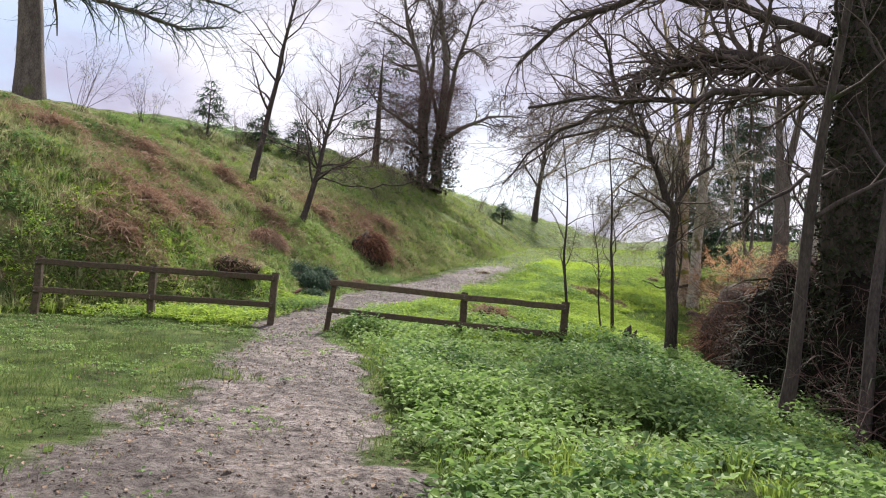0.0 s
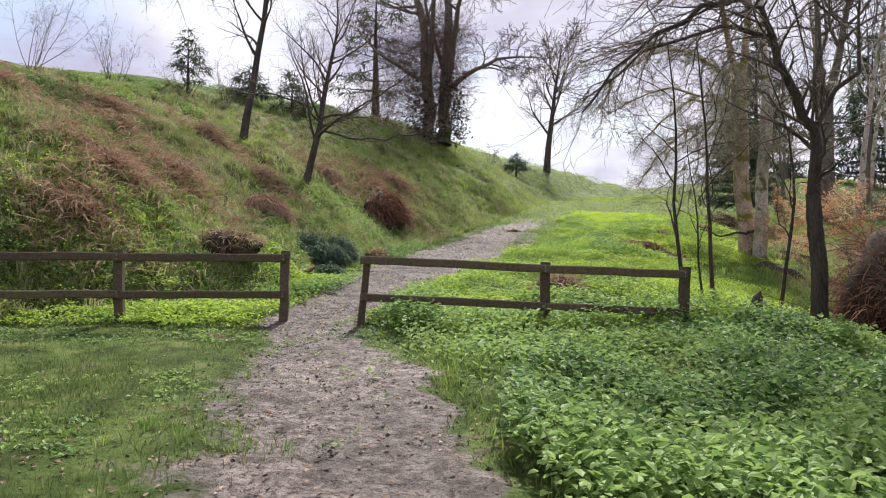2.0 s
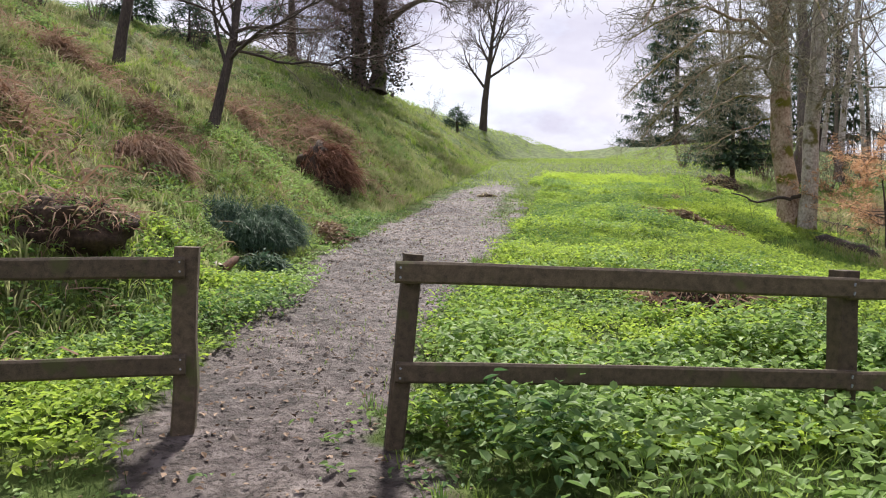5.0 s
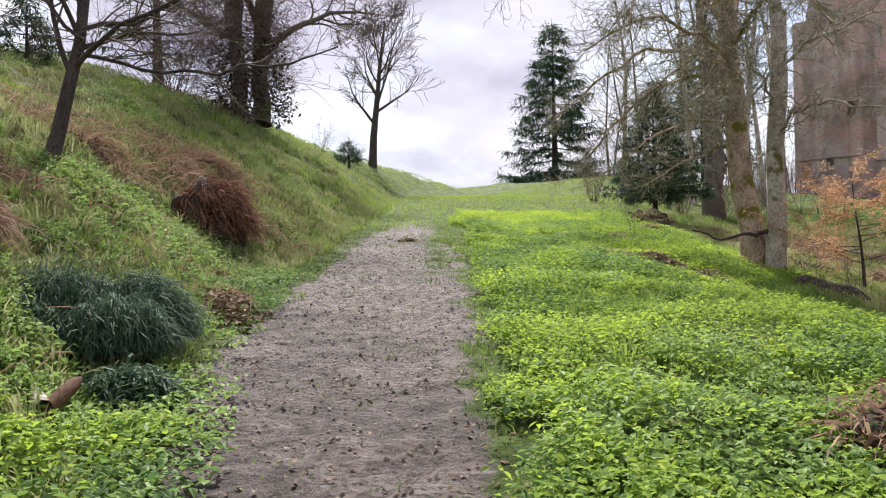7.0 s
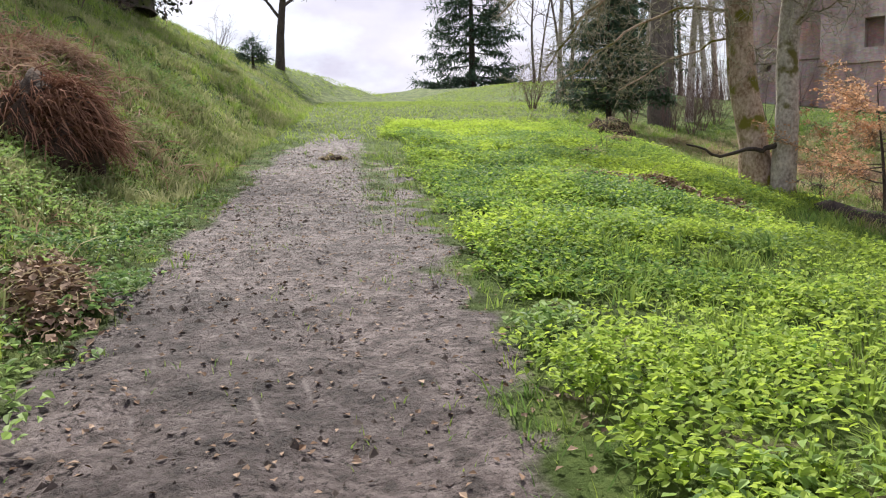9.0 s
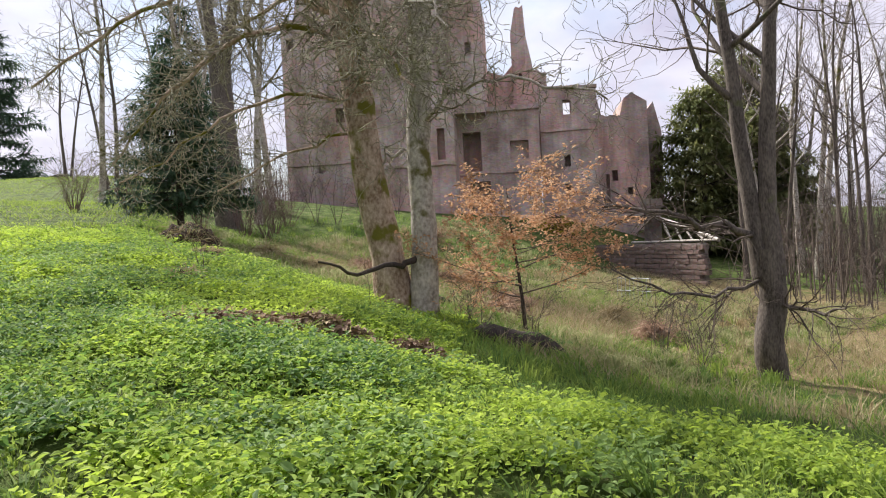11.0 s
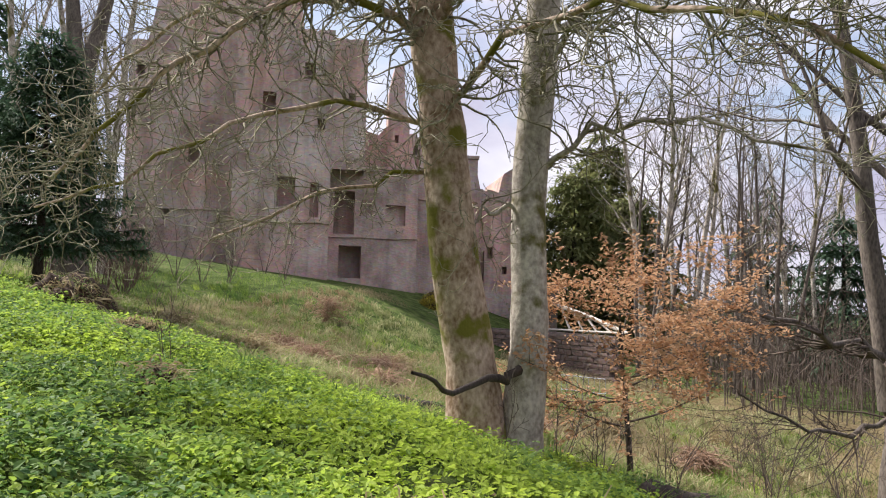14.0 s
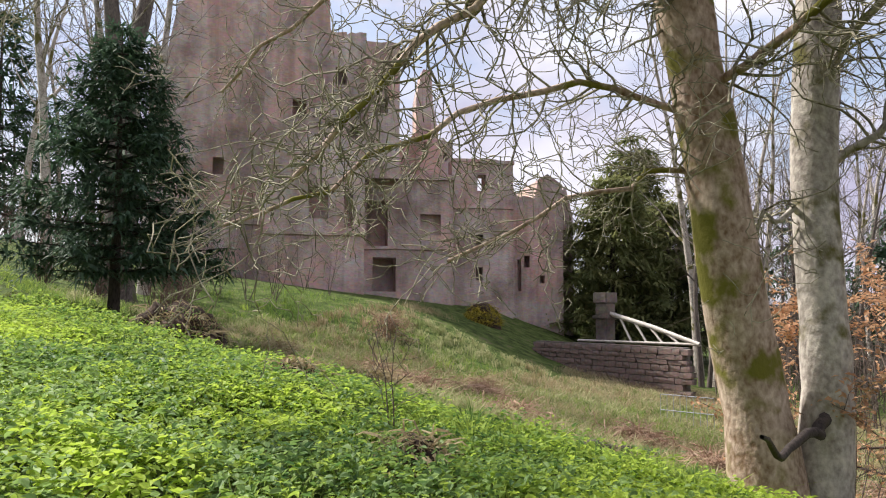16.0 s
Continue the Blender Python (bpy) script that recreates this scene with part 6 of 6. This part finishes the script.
tussocks("track_tufts", 5200, (-5, 2.5, 3, 33), lambda x, y: np.clip(1 - np.abs(mud_mask(x, y) - 0.4) * 2.2, 0, 1) * patchy(x, y, 1.2, 79, -0.1, 0.4), 16, 0.09, 0.004, 0.08, GRASS, 0.3, "small grass tufts at the edge of the mud", 605)
herbs("lawn_rosettes", 9000, (-9, 1.2, 2, 14.5), lambda x, y: np.where((right(x, y) < 0.9) & (x > foot_line(y)), 1, 0) * (1 - 0.8 * mud_mask(x, y)) * patchy(x, y, 1.0, 83, -0.1, 0.4), 5, 0.05, 0.04, HERB_DARK, 0.55, "small leafy weeds in the trodden turf", 407)
herbs("fence_herbs", 5200, (-7.5, -2.5, 13.6, 18.5), lambda x, y: np.where(right(x, y) < -0.8, 1, 0) * (0.3 + 0.7 * patchy(x, y, 0.9, 91, -0.3, 0.3)), 7, 0.16, 0.048, HERB, 0.5, "bright herbs behind the fence at the foot of the bank", 408)
herbs("far_ground_elder", 30000, (-0.5, 9.5, 23, 37), lambda x, y: in_herbs(x, y) * (0.35 + 0.65 * patchy(x, y, 0.9, 81, -0.3, 0.2)), 6, 0.15, 0.055, HERB, 0.85, "sunlit yellow-green herbs towards the top of the rise", 406)
# the bank
pos = sown(rng, 190000, -15, 6, 12.5, 48, lambda x, y: np.where((x < foot_line(y) + 0.1) & (x > foot_line(y) - 10), 1, 0) * (0.25 + 0.75 * patchy(x, y, 0.7, 44)) * np.clip((x - foot_line(y) + 13) / 9, 0.2, 1))
stuff("bank_grass", blades("bank_grass", pos, 0.17, 0.008, 1.0, GRASS_DRY, rng, 0.35), "rough tussocky grass on the bank", "grass")
pos = sown(rng, 130000, -15, 6, 13.5, 46, lambda x, y: np.where((x < foot_line(y) - 0.3) & (x > foot_line(y) - 9), 1, 0) * (0.1 + 0.9 * patchy(x, y, 0.6, 46, -0.1, 0.4)) * np.interp(y, [28, 33], [1, 0.15]))
stuff("bank_straw", fronds("bank_straw", pos, 0.26, rng, BRACKEN, 0.6, 0.004), "brown dead stalks on the bank", "dead grass")
pos = sown(rng, 150000, -8.5, 4, 14, 46, lambda x, y: np.where((x < foot_line(y) + 0.3) & (x > foot_line(y) - 5), 1, 0) * (0.2 + 0.8 * patchy(x, y, 1.0, 47)))
stuff("bank_foot_grass", blades("bank_foot_grass", pos, 0.16, 0.005, 0.9, GRASS, rng, 0.55), "fresh green grass low on the bank", "grass")
# the falling ground and the hollow
pos = sown(rng, 200000, 3, 26, 16, 44, lambda x, y: np.where(x > fall_line(y) + 0.6, 1, 0) * np.clip(1.25 - (x - fall_line(y)) / 16, 0.2, 1) * (0.3 + 0.7 * patchy(x, y, 0.5, 48)))
stuff("meadow_grass", blades("meadow_grass", pos, 0.17, 0.006, 1.0, GRASS, rng, 0.25), "green meadow grass on the falling ground", "grass")
pos = sown(rng, 80000, 8, 30, 18, 40, lambda x, y: np.where(x > fall_line(y) + 1.5, 1, 0) * patchy(x, y, 0.35, 50, -0.1, 0.3))
stuff("dry_grass", blades("dry_grass", pos, 0.26, 0.006, 1.2, STRAW, rng, 0.5), "bleached dry grass in the hollow", "dead grass")
# the top of the rise
pos = sown(rng, 150000, -6, 34, 33, 80, lambda x, y: np.where((x > foot_line(y) - 9) & (x < fall_line(y) + 2), 1, 0) * 0.5)
stuff("rise_grass", blades("rise_grass", pos, 0.10, 0.016, 1.9, GRASS, rng, 0.7), "bright grass at the top of the rise", "grass")
# fallen leaves
litter_keep = lambda x, y: np.maximum.reduce([0.36 * ease(mud_mask(x, y) * 3), np.exp(-((x - 4.6) / 0.8) ** 2 - ((y - 26.7) / 1.0) ** 2), np.exp(-((x - 5.4) / 0.5) ** 2 - ((y - 25.6) / 0.4) ** 2), 0.9 * np.exp(-((x - track(y) + 1.35) / 0.3) ** 2) * np.where((y > 20) & (y < 26), 1, 0), 0.25 * np.where((right(x, y) < -0.6) & (x > foot_line(y)) & (y > 14), 1, 0)])
pos = sown(rng, 90000, -6.5, 7, 0, 32, lambda x, y: np.maximum(litter_keep(x, y), 0.12 * np.where((y < 14) & (right(x, y) < 0), 1, 0))) + [0, 0, 0.02]
stuff("leaf_litter", leaves("leaf_litter", pos, 0.036, LITTER, rng, 0.72, 0.28, 0.7, 0.35), "brown fallen leaves on the track and verge", "fallen leaves")


def leaf_pile(x, y, w, d, turn, n, seed):
    """A drift of dead leaves over a low hump."""
    g = np.random.default_rng(seed)
    t = thing("leaf_drift", spot(x, y), "drift of pale brown dead leaves in the herbs", "fallen leaves", "leaf drifts")
    p = g.normal(0, 0.42, (n, 2)) * [w, d]
    c, s = math.cos(radians(turn)), math.sin(radians(turn))
    q = np.stack([p[:, 0] * c - p[:, 1] * s, p[:, 0] * s + p[:, 1] * c], 1)
    px, py = x + q[:, 0], y + q[:, 1]
    z = land(px, py) + 0.04 + g.uniform(0, 0.16, n) * np.exp(-(p[:, 0] / w) ** 2 - (p[:, 1] / d) ** 2)
    put_part("leaf_mass", leaves("leaf_mass", np.stack([px, py, z], 1) - np.array(t.location), 0.075, LITTER, g, 0.55, 0.55, 0.6, 0.3), t, kind="stuff")
    put_part("stalk_mass", fronds("stalk_mass", np.stack([px, py, z], 1)[: n // 8] - np.array(t.location), 0.2, g, STRAW, 0.6, 0.004), t, kind="stuff")


leaf_pile(4.35, 27.1, 0.75, 0.4, -40, 2400, 501)
leaf_pile(4.95, 26.2, 0.55, 0.3, -40, 1500, 502)
leaf_pile(5.6, 25.5, 0.35, 0.25, -30, 900, 503)
leaf_pile(-2.39, 22.66, 0.28, 1.0, 10, 1500, 504)
leaf_pile(-2.43, 22.54, 0.22, 0.7, 5, 900, 505)


def mud_clods(n, seed):
    """Small kicked-up crumbs of mud."""
    g = np.random.default_rng(seed)
    p = sown(g, n, -4.5, 3.5, 0, 32, lambda x, y: mud_mask(x, y) * patchy(x, y, 2.0, 60, -0.3, 0.5))
    m = len(p)
    r = (0.007 + 0.026 * g.uniform(0, 1, m) ** 3)[:, None]
    a = g.uniform(0, 6.28, m)
    ring = [np.stack([np.cos(a + k * 1.257), np.sin(a + k * 1.257), np.zeros(m)], 1) * r * g.uniform(0.7, 1.5, m)[:, None] for k in range(5)]
    v = np.stack([p + q for q in ring] + [p + np.stack([np.zeros(m), np.zeros(m), r[:, 0] * g.uniform(0.4, 0.8, m) + 0.01], 1)], 1).reshape(-1, 3)
    k = np.arange(m)[:, None] * 6
    f = np.concatenate([k + np.array([[i, (i + 1) % 5, 5]]) for i in range(5)])
    stuff("mud_crumbs", fast_mesh("mud_crumbs", v, tris=f, mats=(material("trodden_mud", (0.03, 0.022, 0.017), (0.12, 0.095, 0.078), 3, 0.9, 0.2),)), "crumbs of trodden mud on the track", "mud")


mud_clods(28000, 7)
